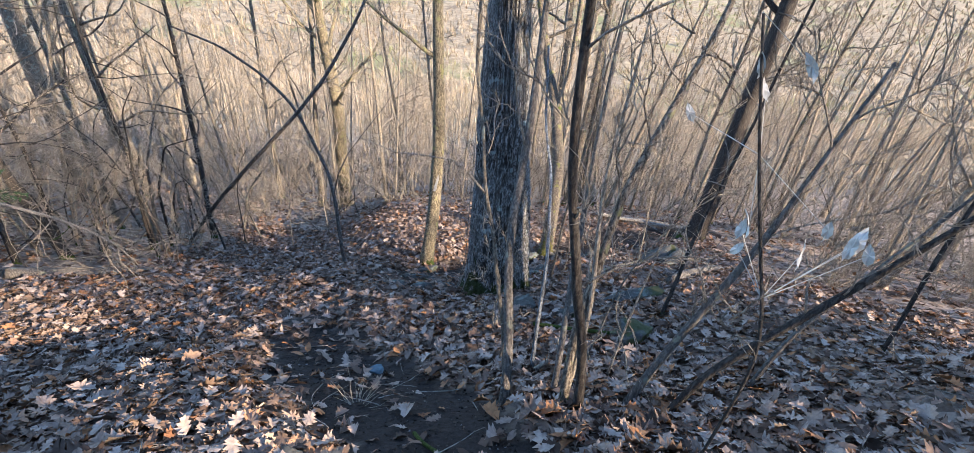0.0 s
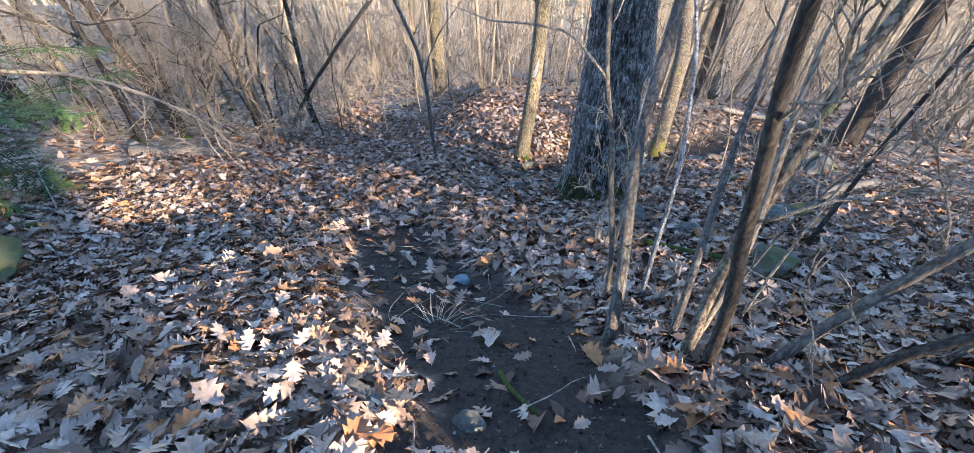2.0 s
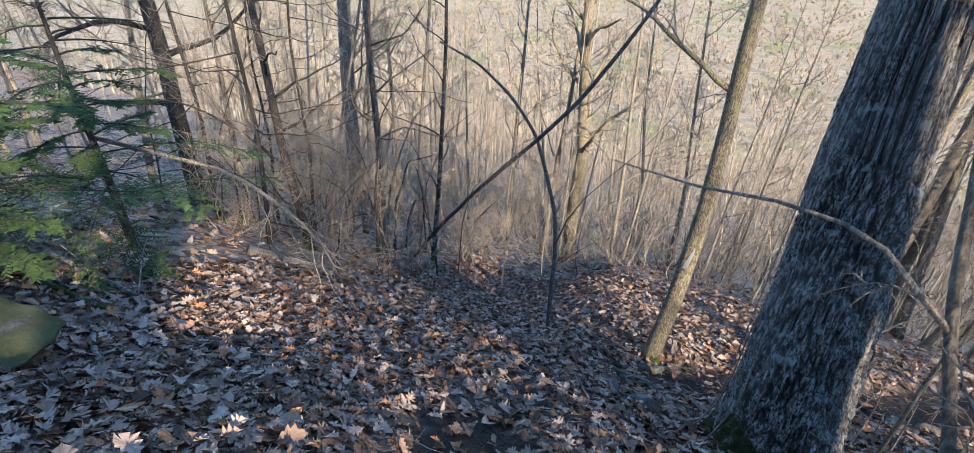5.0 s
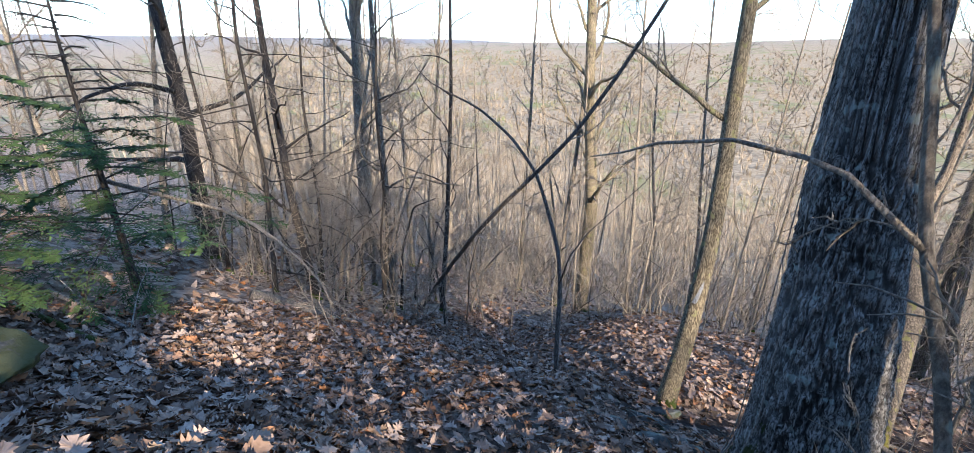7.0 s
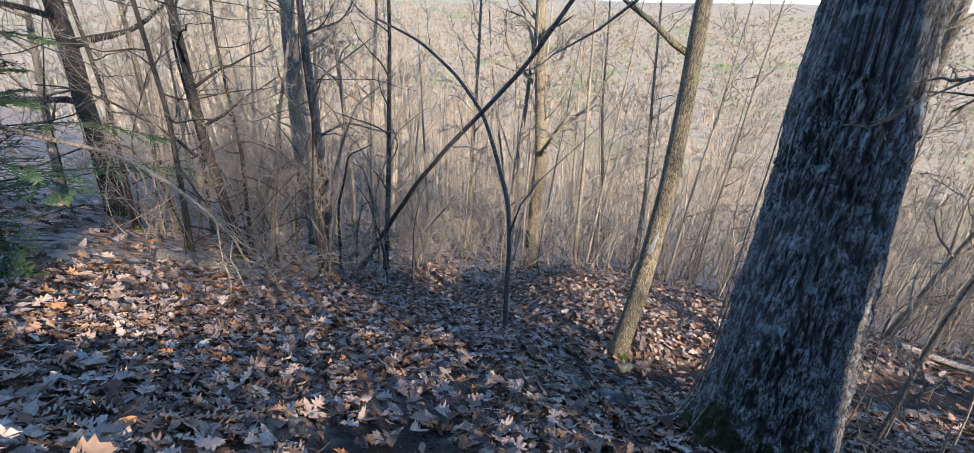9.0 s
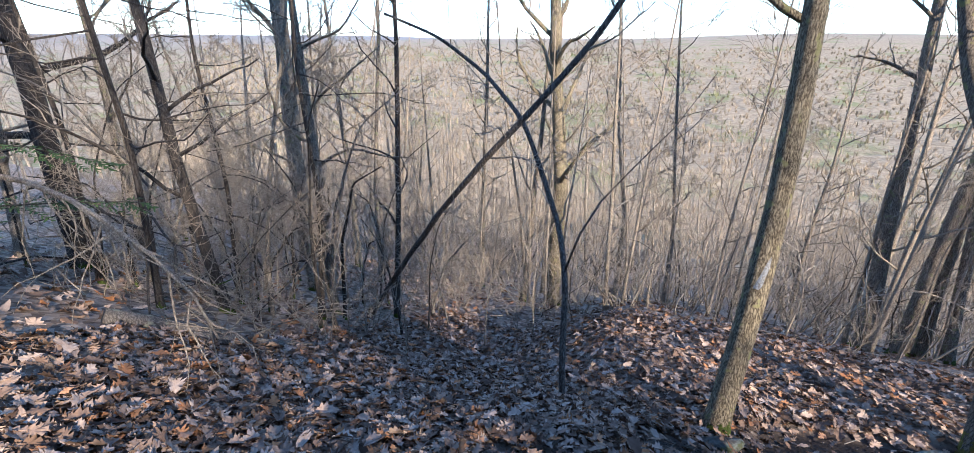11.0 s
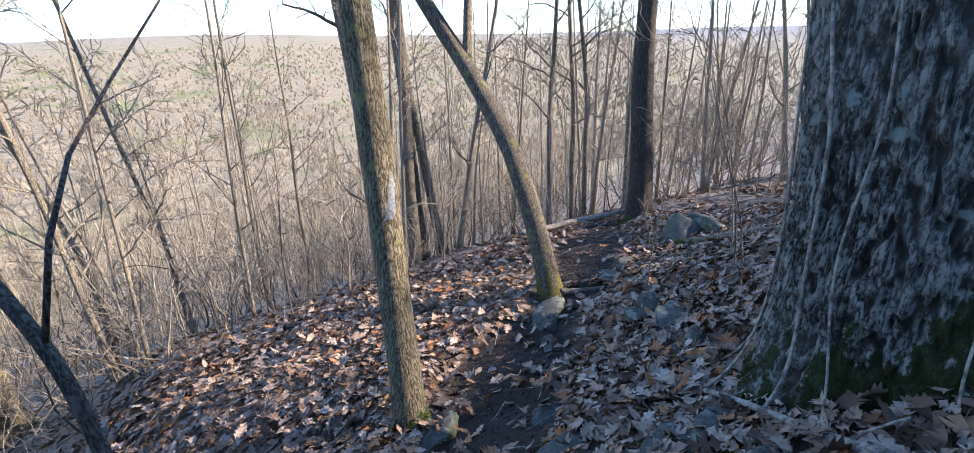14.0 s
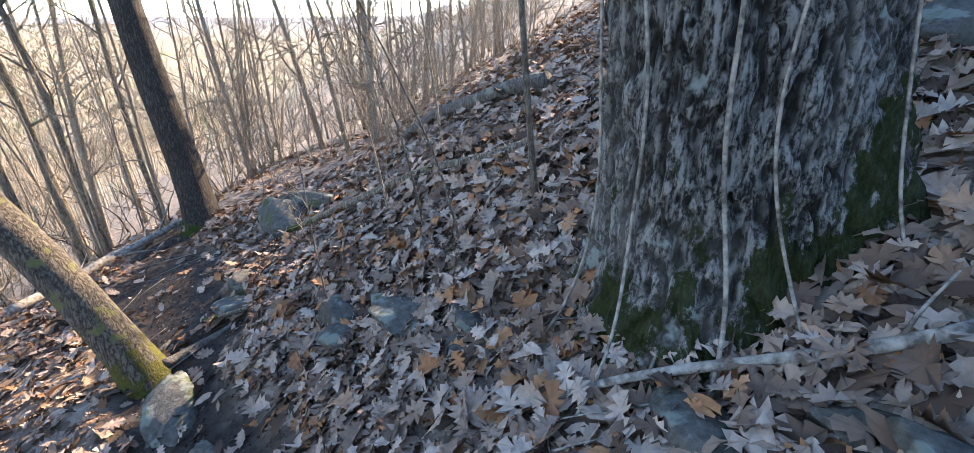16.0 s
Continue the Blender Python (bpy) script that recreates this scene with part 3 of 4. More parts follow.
for x, y, seed in ((-6.2, 5.6, 301), (-8.2, 6.0, 302), (-7.2, 7.4, 303), (-9.4, 8.2, 304), (-5.6, 7.6, 305)):
    tree("dead_conifer", "thin dead conifer with a tangle of drooping bare branches", rise(x, y, (0.1, 0.1, 2), (0.2, -0.1, 4), (0.2, 0.1, 6)), 0.045, 0.015, DARK_BARK, seed, 18, 0.08, 2.0, 5, 4, 8, 0.4, upright=-0.35, least=0.004)

# crossing saplings
xa = stem("bent_sapling", "dark bent sapling arching over the slope",
          [(-1.4, 6.4, float(land(-1.4, 6.4))), (-1.47, 6.5, -1.5), (-1.5, 6.55, -1.0), (-1.63, 6.8, -0.6), (-1.85, 6.95, -0.2), (-2.15, 7.05, 0.39), (-2.6, 7.2, 0.8), (-3.2, 7.3, 1.15), (-3.9, 7.3, 1.4)], 0.034, 0.014, BROWN_BARK, 41, 9, 0.9)
sh = Shape()
sh.tube(np.array([(-1.52, 6.6, -0.95), (-1.38, 6.5, -0.5), (-1.26, 6.75, -0.25), (-1.05, 7.1, 0.0), (-0.75, 7.4, 0.35), (-0.45, 7.6, 0.85)]) - np.array(xa.location), np.linspace(0.013, 0.004, 6), 6)
part("side_shoot", sh, BROWN_BARK, xa)
b = at(-5.6, 8.8)
stem("leaning_sapling", "dark straight sapling leaning far over the hollow",
     [tuple(b), (-4.2, 7.75, -2.0), (-2.9, 6.6, -0.6), (-2.2, 6.2, 0.15), (-1.75, 6.1, 0.6), (-1.35, 6.2, 1.1), (-0.9, 6.3, 1.8), (-0.5, 6.4, 2.6)], 0.042, 0.020, BROWN_BARK, 42, 9, 0.8)

# saplings at the start of the trail
def upto(x, y, *points):
    """An axis from the ground at x, y through places in the world."""
    return [tuple(at(x, y))] + list(points)


stem("grey_sapling", "pale grey sapling stem beside the trail", upto(0.95, 1.58, (0.95, 1.77, 1.03), (0.92, 1.89, 1.36), (0.92, 2.01, 1.62), (0.94, 2.11, 1.82), (0.97, 2.24, 2.1), (1.02, 2.5, 2.7), (1.1, 2.9, 4.2)), 0.030, 0.012, SAPLING_BARK, 51, 5, 0.7)
s1 = stem("wavy_sapling", "crooked pale sapling with a long arching side branch", upto(1.02, 2.14, (0.94, 2.16, 0.8), (0.88, 2.22, 1.1), (0.86, 2.33, 1.35), (0.76, 2.45, 1.62), (0.74, 2.62, 1.9), (0.66, 2.75, 2.3), (0.7, 2.95, 3.6)), 0.017, 0.008, PALE_BARK, 50, 4, 0.5)
sh = Shape()
sh.tube(np.array([(0.77, 2.44, 1.6), (0.62, 2.55, 1.72), (0.53, 2.62, 1.74), (0.36, 2.6, 1.77), (0.15, 2.72, 1.72), (-0.05, 3.1, 1.6), (-0.3, 3.5, 1.48)]) - np.array(s1.location), np.linspace(0.009, 0.003, 7), 6)
part("side_branch", sh, TWIG_BARK, s1)
stem("grey_sapling", "dark sapling stem of a clump beside the trail", upto(1.36, 1.42, (1.30, 1.44, 1.31), (1.18, 1.38, 1.69), (1.11, 1.34, 2.0), (1.05, 1.33, 2.2), (1.0, 1.28, 2.5), (0.95, 1.25, 3.6)), 0.029, 0.012, DARK_BARK, 52, 5, 0.7)
stem("grey_sapling", "leaning grey sapling stem of a clump beside the trail", upto(1.29, 1.50, (1.30, 1.60, 1.25), (1.37, 1.69, 1.72), (1.41, 1.76, 2.03), (1.55, 1.89, 2.26), (1.8, 2.1, 2.75), (2.0, 2.3, 3.6)), 0.029, 0.012, GREY_BARK, 53, 6, 0.7)
stem("grey_sapling", "slim upright sapling stem of a clump beside the trail", upto(1.27, 1.66, (1.32, 1.86, 0.93), (1.36, 2.11, 1.37), (1.41, 2.35, 1.87), (1.45, 2.5, 2.2), (1.55, 2.8, 3.6)), 0.021, 0.009, SAPLING_BARK, 59, 5, 0.6)
stem("grey_sapling", "grey sapling leaning low over the leaf litter", upto(1.70, 1.56, (1.82, 1.58, 0.99), (1.89, 1.56, 1.31), (1.95, 1.54, 1.56), (2.1, 1.56, 2.0), (2.3, 1.6, 2.8)), 0.029, 0.012, SAPLING_BARK, 54, 6, 0.7)
stem("grey_sapling", "dark sapling leaning out of the leaf litter", upto(1.88, 1.42, (2.0, 1.40, 1.15), (2.15, 1.37, 1.42), (2.4, 1.34, 1.8), (2.8, 1.3, 2.4), (3.1, 1.3, 3.2)), 0.024, 0.010, DARK_BARK, 55, 6, 0.7)
stem("dead_sapling", "blue-grey dead sapling with peeling bark", upto(1.24, 2.2, (1.24, 2.36, 1.1), (1.27, 2.75, 1.39), (1.31, 3.0, 1.5), (1.25, 3.29, 1.75), (1.2, 3.5, 2.4)), 0.016, 0.008, BLEACHED_BARK, 60, 3, 0.4)
stem("grey_sapling", "thin grey sapling with whitish bark", rise(1.95, 5.0, (0.05, 0.1, 1.0), (0.2, 0.2, 2.2), (0.3, 0.3, 4)), 0.018, 0.008, PALE_BARK, 56, 6, 0.7)
stem("grey_sapling", "thin dark sapling beside the mossy rock", rise(2.75, 3.3, (0.1, 0.1, 1.0), (0.3, 0.2, 2.2), (0.5, 0.3, 4)), 0.02, 0.008, DARK_BARK, 57, 7, 0.8)
stem("grey_sapling", "thin dark sapling in leaf litter", rise(4.2, 2.4, (0.0, 0.1, 1.0), (0.05, 0.2, 2.2), (0.1, 0.3, 4)), 0.018, 0.008, DARK_BARK, 58, 9, 0.9)



def hemlock(x, y, height, seed, count, green_to):
    """A young hemlock with drooping flat sprays."""
    rng = np.random.default_rng(seed)
    top = thing("hemlock_tree", at(x, y), "young green hemlock with drooping feathery sprays", "tree")
    trunk = Shape()
    zz = np.linspace(-0.1, height, 24)
    trunk.tube(np.c_[0.05 * np.sin(zz), 0.04 * np.cos(zz * 1.3), zz], np.linspace(0.05, 0.008, 24), 8)
    part("trunk", trunk, DARK_BARK, top)
    for k in range(count):
        f = 0.14 + 0.84 * k / count
        a = 2.4 * k + rng.uniform(-0.5, 0.5)
        ln = (2.1 - 1.5 * f) * rng.uniform(0.5, 1.15)
        pts = wander(rng, (0, 0, f * height), (math.cos(a), math.sin(a), 0.15), ln, 9, 0.06, -0.05)
        wood, green = Shape(), Shape()
        wood.tube(pts, np.linspace(0.011, 0.002, len(pts)), 4)
        gv, gf = [], []
        for j in range(28):
            p, d = along(pts, 0.2 + 0.79 * j / 28)
            d = d / np.linalg.norm(d)
            side = np.cross(d, (0, 0, 1)) * (1 if j % 2 else -1)
            q = wander(rng, p, d * 0.8 + side * 0.8, ln * rng.uniform(0.14, 0.32) * (1.2 - 0.7 * j / 26), 4, 0.1, -0.06)
            wood.tube(q, np.linspace(0.003, 0.001, len(q)), 3)
            for m in range(15 if f < green_to else 0):
                p2, d2 = along(q, m / 15)
                d2 = d2 / np.linalg.norm(d2)
                s2 = np.cross(d2, (0, 0, 1)) * (1 if m % 2 else -1) + 0.7 * d2 + rng.normal(0, 0.2, 3)
                s2 /= np.linalg.norm(s2)
                tip = p2 + s2 * rng.uniform(0.03, 0.055)
                o = len(gv)
                wv = d2 * 0.011
                gv += [p2 - wv, p2 + wv, tip + wv * 0.6, tip - wv * 0.6]
                gf.append((o, o + 1, o + 2, o + 3))
        bo = part("bough", wood, DARK_BARK, top)
        if not gv:
            continue
        green.add(gv, gf)
        part("spray", green, NEEDLE, bo, "flat spray of green needles")["kind"] = "stuff"
    return top


hem = hemlock(-5.85, 3.5, 3.4, 71, 44, 0.66)
hemlock(-5.0, 2.0, 2.3, 72, 34, 0.95)
dead = Shape()
line = np.array([(-5.85, 3.5, 0.55), (-5.4, 4.0, 0.28), (-4.9, 4.25, 0.15), (-4.4, 4.25, 0.08), (-3.95, 4.2, 0.0), (-3.6, 4.22, -0.18), (-3.35, 4.25, -0.42), (-3.2, 4.25, -0.7)])
dead.tube(line - np.array(hem.location), np.linspace(0.026, 0.008, 8), 7)
dr = np.random.default_rng(8)
for k in range(16):
    q, d = along(line - np.array(hem.location), 0.3 + 0.68 * k / 16)
    w = wander(dr, q, d / np.linalg.norm(d) * 0.5 + np.array((0.1, 0.1, -0.9)) + dr.normal(0, 0.45, 3), dr.uniform(0.35, 0.95), 7, 0.2)
    dead.tube(w, np.linspace(0.008, 0.002, len(w)), 4)
    for f in (0.4, 0.7):
        q2, d2 = along(w, f)
        w2 = wander(dr, q2, d2 / np.linalg.norm(d2) + dr.normal(0, 0.5, 3), dr.uniform(0.1, 0.3), 3, 0.2)
        dead.tube(w2, np.linspace(0.003, 0.0012, len(w2)), 3)
part("dead_branch", dead, TWIG_BARK, hem, "bare dead branch hanging down")

for x, y, r, seed in ((4.3, 23.0, 0.10, 36), (-0.6, 17.5, 0.07, 37), (-8.2, 12.6, 0.07, 38), (1.6, 19.0, 0.06, 39), (-2.4, 19.5, 0.09, 40), (-10.5, 14.5, 0.12, 43), (-6.5, 16.0, 0.10, 44), (7.6, 12.6, 0.08, 45), (8.3, 12.0, 0.07, 46), (8.9, 12.9, 0.09, 47), (9.6, 11.6, 0.06, 48), (-7.6, 9.4, 0.07, 49)):
    tree("slope_tree", "slim crooked grey tree on the steep slope", rise(x, y, (0.1 * math.sin(seed), 0.1, 3), (0.5 * math.sin(seed * 2), 0.3, 6.5), (0.9 * math.sin(seed * 2), 0.5, 11)), r, 0.025, GREY_BARK, seed, 15, 0.25, 2.4, 7, 5, 10, 0.5, least=0.005)
# trees out of view uphill, added to keep sun off the oak and trail
for x, y, r, seed in ((6.3, 0.85, 0.30, 91), (7.6, 0.7, 0.26, 92), (7.4, -0.6, 0.33, 93), (4.9, -3.3, 0.22, 94), (10.2, -1.1, 0.24, 95), (3.4, -3.4, 0.25, 96)):
    tree("uphill_tree", "unseen stout tree added uphill to shade the oak and trail", rise(x, y, (0.1, 0.1, 4), (0.2, 0.1, 8), (0.3, 0.2, 15)), r, 0.06, GREY_BARK, seed, 12, 0.3, 3.6, 7, 5, 12)
for x, y, dx, dy, hh, r, seed in ((0.99, 2.35, 0.02, -0.12, 1.3, 0.009, 151), (1.28, 1.5, 0.15, 0.5, 2.2, 0.017, 152), (1.36, 1.75, 0.5, 0.1, 1.5, 0.008, 153), (1.75, 2.0, 0.4, 0.4, 1.9, 0.009, 154), (2.6, 1.75, 0.9, 0.2, 1.6, 0.02, 155), (1.0, 2.9, -0.1, -0.2, 1.1, 0.007, 156),
                                  (2.3, 5.6, 0.1, 0.5, 1.8, 0.008, 157), (2.9, 5.9, -0.3, 0.4, 1.9, 0.009, 158), (1.9, 5.4, 0.3, 0.6, 1.6, 0.007, 159), (3.4, 5.5, -0.2, 0.3, 2.4, 0.010, 160), (2.1, 6.2, 0.5, 0.2, 1.3, 0.006, 161), (4.4, 6.0, -0.3, 0.5, 2.2, 0.011, 162),
                                  (-3.4, 6.6, 0.2, -0.2, 1.6, 0.008, 164), (-4.2, 6.2, 0.3, 0.3, 1.9, 0.009, 165), (-4.6, 7.4, -0.2, 0.2, 2.2, 0.012, 166), (-3.2, 8.6, 0.2, 0.1, 2.4, 0.012, 167), (-2.6, 9.4, -0.2, 0.3, 2.4, 0.011, 168),
                                  (0.2, 10.1, 0.2, 0.1, 2.6, 0.012, 169), (1.4, 10.4, -0.2, 0.1, 2.4, 0.011, 170), (2.7, 10.3, 0.3, 0.2, 2.6, 0.013, 171), (5.2, 10.3, 0.1, 0.1, 2.9, 0.014, 172), (5.6, 10.0, 0.5, 0.1, 3.2, 0.016, 173), (5.9, 10.4, -0.3, 0.2, 3.4, 0.017, 174), (6.8, 10.2, 0.6, 0.3, 3.4, 0.016, 175)):
    stem("thin_stem", "thin crooked bare stem in the leaf litter", rise(x, y, (dx * 0.2 + 0.05 * math.sin(seed), dy * 0.2, hh * 0.33), (dx * 0.5 - 0.05 * math.sin(seed), dy * 0.55, hh * 0.66), (dx, dy, hh)), r, r * 0.4, SAPLING_BARK if seed % 2 else TWIG_BARK, seed, 6, 0.35 * hh, "sapling", "thin stems by the trail", 6)

tr = np.random.default_rng(400)
for k in range(34):
    x, y = tr.uniform(-9.5, -4.0), tr.uniform(5.6, 10.5)
    a, reach, hh = tr.uniform(0, 6.28), tr.uniform(0.4, 2.2), tr.uniform(1.6, 3.8)
    stem("arching_stem", "arching bare stem in the tangled hollow", rise(x, y, (0.15 * reach * math.cos(a), 0.15 * reach * math.sin(a), 0.5 * hh), (0.5 * reach * math.cos(a), 0.5 * reach * math.sin(a), 0.85 * hh), (reach * math.cos(a), reach * math.sin(a), hh)),
         tr.uniform(0.014, 0.04), 0.006, DARK_BARK if k % 3 else SAPLING_BARK, 410 + k, 13, 1.1, "sapling", "tangle in the hollow", 7)


def broken_stub(x, y, height, r, seed):
    """A short splintered stub of dead wood."""
    rg = np.random.default_rng(seed)
    top = thing("broken_stub", at(x, y), "short splintered pale stub of a dead stem", "stump")
    body = Shape()
    lean = rg.normal(0, 0.15, 2)
    zz = np.linspace(-0.05, height, 9)
    body.tube(np.c_[lean[0] * zz, lean[1] * zz, zz], np.linspace(r * 1.2, r * 0.8, 9), 9, bark_lump(seed, 4, 0.12))
    part("wood", body, DEAD_WOOD, top)
    for k in range(3):
        sp = Shape()
        a = 2.1 * k + seed
        base = np.array((lean[0] * height + 0.5 * r * math.cos(a), lean[1] * height + 0.5 * r * math.sin(a), height - 0.03))
        sp.tube(np.array([base, base + (0.2 * r * math.cos(a), 0.2 * r * math.sin(a), 0.05), base + (0.3 * r * math.cos(a), 0.3 * r * math.sin(a), 0.08 + 0.03 * k)]), (r * 0.4, r * 0.25, 0.002), 5)
        part("splinter", sp, DEAD_WOOD, top)


for x, y, hh, r, seed in ((1.0, 3.0, 0.16, 0.02, 1), (1.06, 2.92, 0.10, 0.016, 2), (1.22, 2.15, 0.26, 0.017, 3), (1.4, 2.05, 0.2, 0.02, 4), (1.52, 2.5, 0.14, 0.03, 5)):
    broken_stub(x, y, hh, r, seed)


def root(parent, a, length, r, drop):
    """A bare root that runs from the foot of a tree into the ground."""
    sh = Shape()
    f = np.linspace(0, 1, 9)
    x, y = np.cos(a) * (0.06 + length * f), np.sin(a) * (0.06 + length * f) + 0.04 * np.sin(5 * f)
    bx, by, bz = parent.location
    z = land(bx + x, by + y) - bz + r * 0.6 - drop * f ** 2 + 0.05 * np.exp(-5 * f)
    sh.tube(np.c_[x, y, z], np.linspace(r, r * 0.45, 9), 8)
    part("root", sh, SAPLING_BARK, parent)


for a, ln, r in ((5.5, 0.55, 0.04), (0.35, 0.5, 0.035)):
    root(frk, a, ln, r, 0.05)
for a, ln, r in ((5.3, 0.35, 0.028), (4.5, 0.3, 0.025)):
    root(blz, a, ln, r, 0.05)

# ---------------- the woods ----------------
rng = np.random.default_rng(77)
templates = []
for k in range(7):
    hgt = (9, 11, 12.5, 10, 13, 8, 14)[k]
    r = (0.05, 0.075, 0.10, 0.06, 0.12, 0.045, 0.15)[k]
    bark = (TWIG_BARK, WOODS_BARK, GREY_BARK, TWIG_BARK, WOODS_BARK, TWIG_BARK, WOODS_BARK)[k]
    lx, ly = rng.normal(0, 0.5, 2)
    x0, y0 = (9 + 3.1 * k, 24 + 2.3 * (k % 3))
    templates.append(tree("woodland_tree", "slender bare tree in the woods", rise(x0, y0, (lx * 0.4, ly * 0.4, hgt * 0.35), (lx, ly, hgt * 0.7), (lx * 1.2, ly * 1.3, hgt)), r, 0.015, bark, 100 + k, 10, 0.16, 2.6, 7, 4, 6, 0.4, 0.15, "trees of the woods", 0.5, 0.05, least=0.0065))


def clear_of_view_and_sun(x, y):
    """Keeps the loose woods off the trail, the spur, the trees that stand there and three lanes of sun."""
    if -4.5 < x < 9.0 and -1.5 < y < 11.5:
        return False
    # lanes left open uphill so sun patches reach litter, blazed tree and spur
    if x > 2 and y < 2 and abs((x + 2.0) * 0.54 + (y - 3.0) * 0.84) < 0.6:
        return False
    if x > 3 and y < 5 and -0.6 < x * 0.54 + (y - 6.6) * 0.84 < 0.5:
        return False
    if x > 3 and y < 7 and abs((x - 0.7) * 0.54 + (y - 8.8) * 0.84) < 1.2:
        return False
    if y < 3 and np.hypot(x - 0.5, y - 1) < 4.5:
        return False
    return True


def plant(count, x_range, y_range, sizes, skew=1.0):
    done = 0
    while done < count:
        x = rng.uniform(*x_range)
        y = y_range[0] + (y_range[1] - y_range[0]) * rng.random() ** skew
        if not clear_of_view_and_sun(x, y) or np.hypot(x + 3.6, y - 14.9) < 0.8:
            continue
        src = templates[rng.integers(len(templates))]
        s = rng.uniform(*sizes)
        m = pose(x, y, float(land(x, y)), rng.normal(0, 3), rng.normal(0, 3), rng.uniform(0, 360)) @ Matrix.Diagonal((s, s, s * rng.uniform(0.9, 1.1), 1))
        copy_thing(src, m)
        done += 1


plant(150, (-36, 32), (13, 48), (0.65, 1.1), 1.2)
plant(45, (-15, 17), (12, 24), (0.5, 0.95))
plant(30, (-24, -7.5), (4.0, 13), (0.4, 0.8))
plant(34, (9, 26), (3, 14), (0.5, 1.1))
# these two stands are unseen, added uphill to dapple the sunlight
plant(18, (-14, 40), (-26, -3), (0.9, 1.35))
plant(26, (5.5, 22), (-13, -1.0), (1.0, 1.5))

# far woods on the lower slope
far = Shape()
for k in range(1500):
    x, y = rng.uniform(-120, 120), 46 + 130 * rng.random() ** 1.2
    z = float(land(x, y))
    hgt = rng.uniform(9, 16)
    lean = rng.normal(0, 0.4, 2)
    trunk = np.array([(x, y, z), (x + lean[0], y + lean[1], z + hgt * 0.6), (x + lean[0] * 1.5, y + lean[1] * 1.5, z + hgt)])
    far.tube(trunk, (0.13, 0.08, 0.02), 3)
    for j in range(15):
        f = rng.uniform(0.35, 1)
        p = trunk[0] + (trunk[2] - trunk[0]) * f
        a, l = rng.uniform(0, 6.28), rng.uniform(1.0, 3.0) * (1.25 - 0.7 * f)
        far.tube(np.array([p, p + (l * np.cos(a), l * np.sin(a), l * rng.uniform(0.4, 1.1))]), (0.04, 0.012), 3)
tagged(new("far_woods", far.mesh("far_woods", FAR_BARK)), "dense bare winter woods on the lower slope", "woods", kind="stuff")

# bare crowns over the valley floor and the far slopes
crowns_v, crowns_f, n0 = [], [], 0
for k in range(16000):
    y = 150 + 1500 * rng.random() ** 1.7
    x = rng.uniform(-1.25, 1.6) * (y + 60)
    z = float(land(x, y))
    size = rng.uniform(0.8, 1.4)
    for j in range(8):
        a = rng.uniform(0, 6.28)
        r, h2, w = rng.uniform(0.5, 4.6) * size, rng.uniform(5, 9.5) * size, rng.uniform(0.0006, 0.0013) * y
        dx, dy = math.cos(a), math.sin(a)
        crowns_v += [(x + 0.3 * r * dx - w * dy, y + 0.3 * r * dy + w * dx, z + 0.5 * h2), (x + 0.3 * r * dx + w * dy, y + 0.3 * r * dy - w * dx, z + 0.5 * h2), (x + r * dx, y + r * dy, z + h2)]
        crowns_f.append((n0, n0 + 1, n0 + 2))
        n0 += 3
n = Nodes("bare_crowns", 0.95, 0.1)
tone = n.tree.nodes.new("ShaderNodeNewGeometry").outputs["Random Per Island"]
crown_col = n.ramp(tone, (0.0, (0.22, 0.172, 0.118)), (0.5, (0.29, 0.23, 0.155)), (1.0, (0.35, 0.28, 0.19)))
crown_col = n.mix(n.ramp(n.noise(n.coords((0.012, 0.012, 0.012)), 1.0, 3), (0.55, 0.0), (0.64, 0.6)), crown_col, (0.19, 0.215, 0.075))
me = bpy.data.meshes.new("valley_woods")
me.from_pydata(crowns_v, [], crowns_f)
me.materials.append(n.finish(crown_col))
tagged(new("valley_woods", me), "pale bare winter crowns covering the valley", "woods", kind="stuff")

# thin understory stems on the slope
n = Nodes("understory_bark", 0.9, 0.12)
tone = n.tree.nodes.new("ShaderNodeNewGeometry").outputs["Random Per Island"]
stem_col = n.ramp(tone, (0.0, (0.05, 0.04, 0.03)), (0.3, (0.15, 0.12, 0.09)), (0.65, (0.34, 0.28, 0.21)), (1.0, (0.52, 0.44, 0.33)))
UNDERSTORY = n.finish(n.mix(n.ramp(n.noise(n.coords((1, 1, 0.3)), 14.0, 4), (0.4, 0.45), (0.65, 0.0)), stem_col, (0.06, 0.048, 0.036)))
ur = np.random.default_rng(600)
under = Shape()
placed = 0
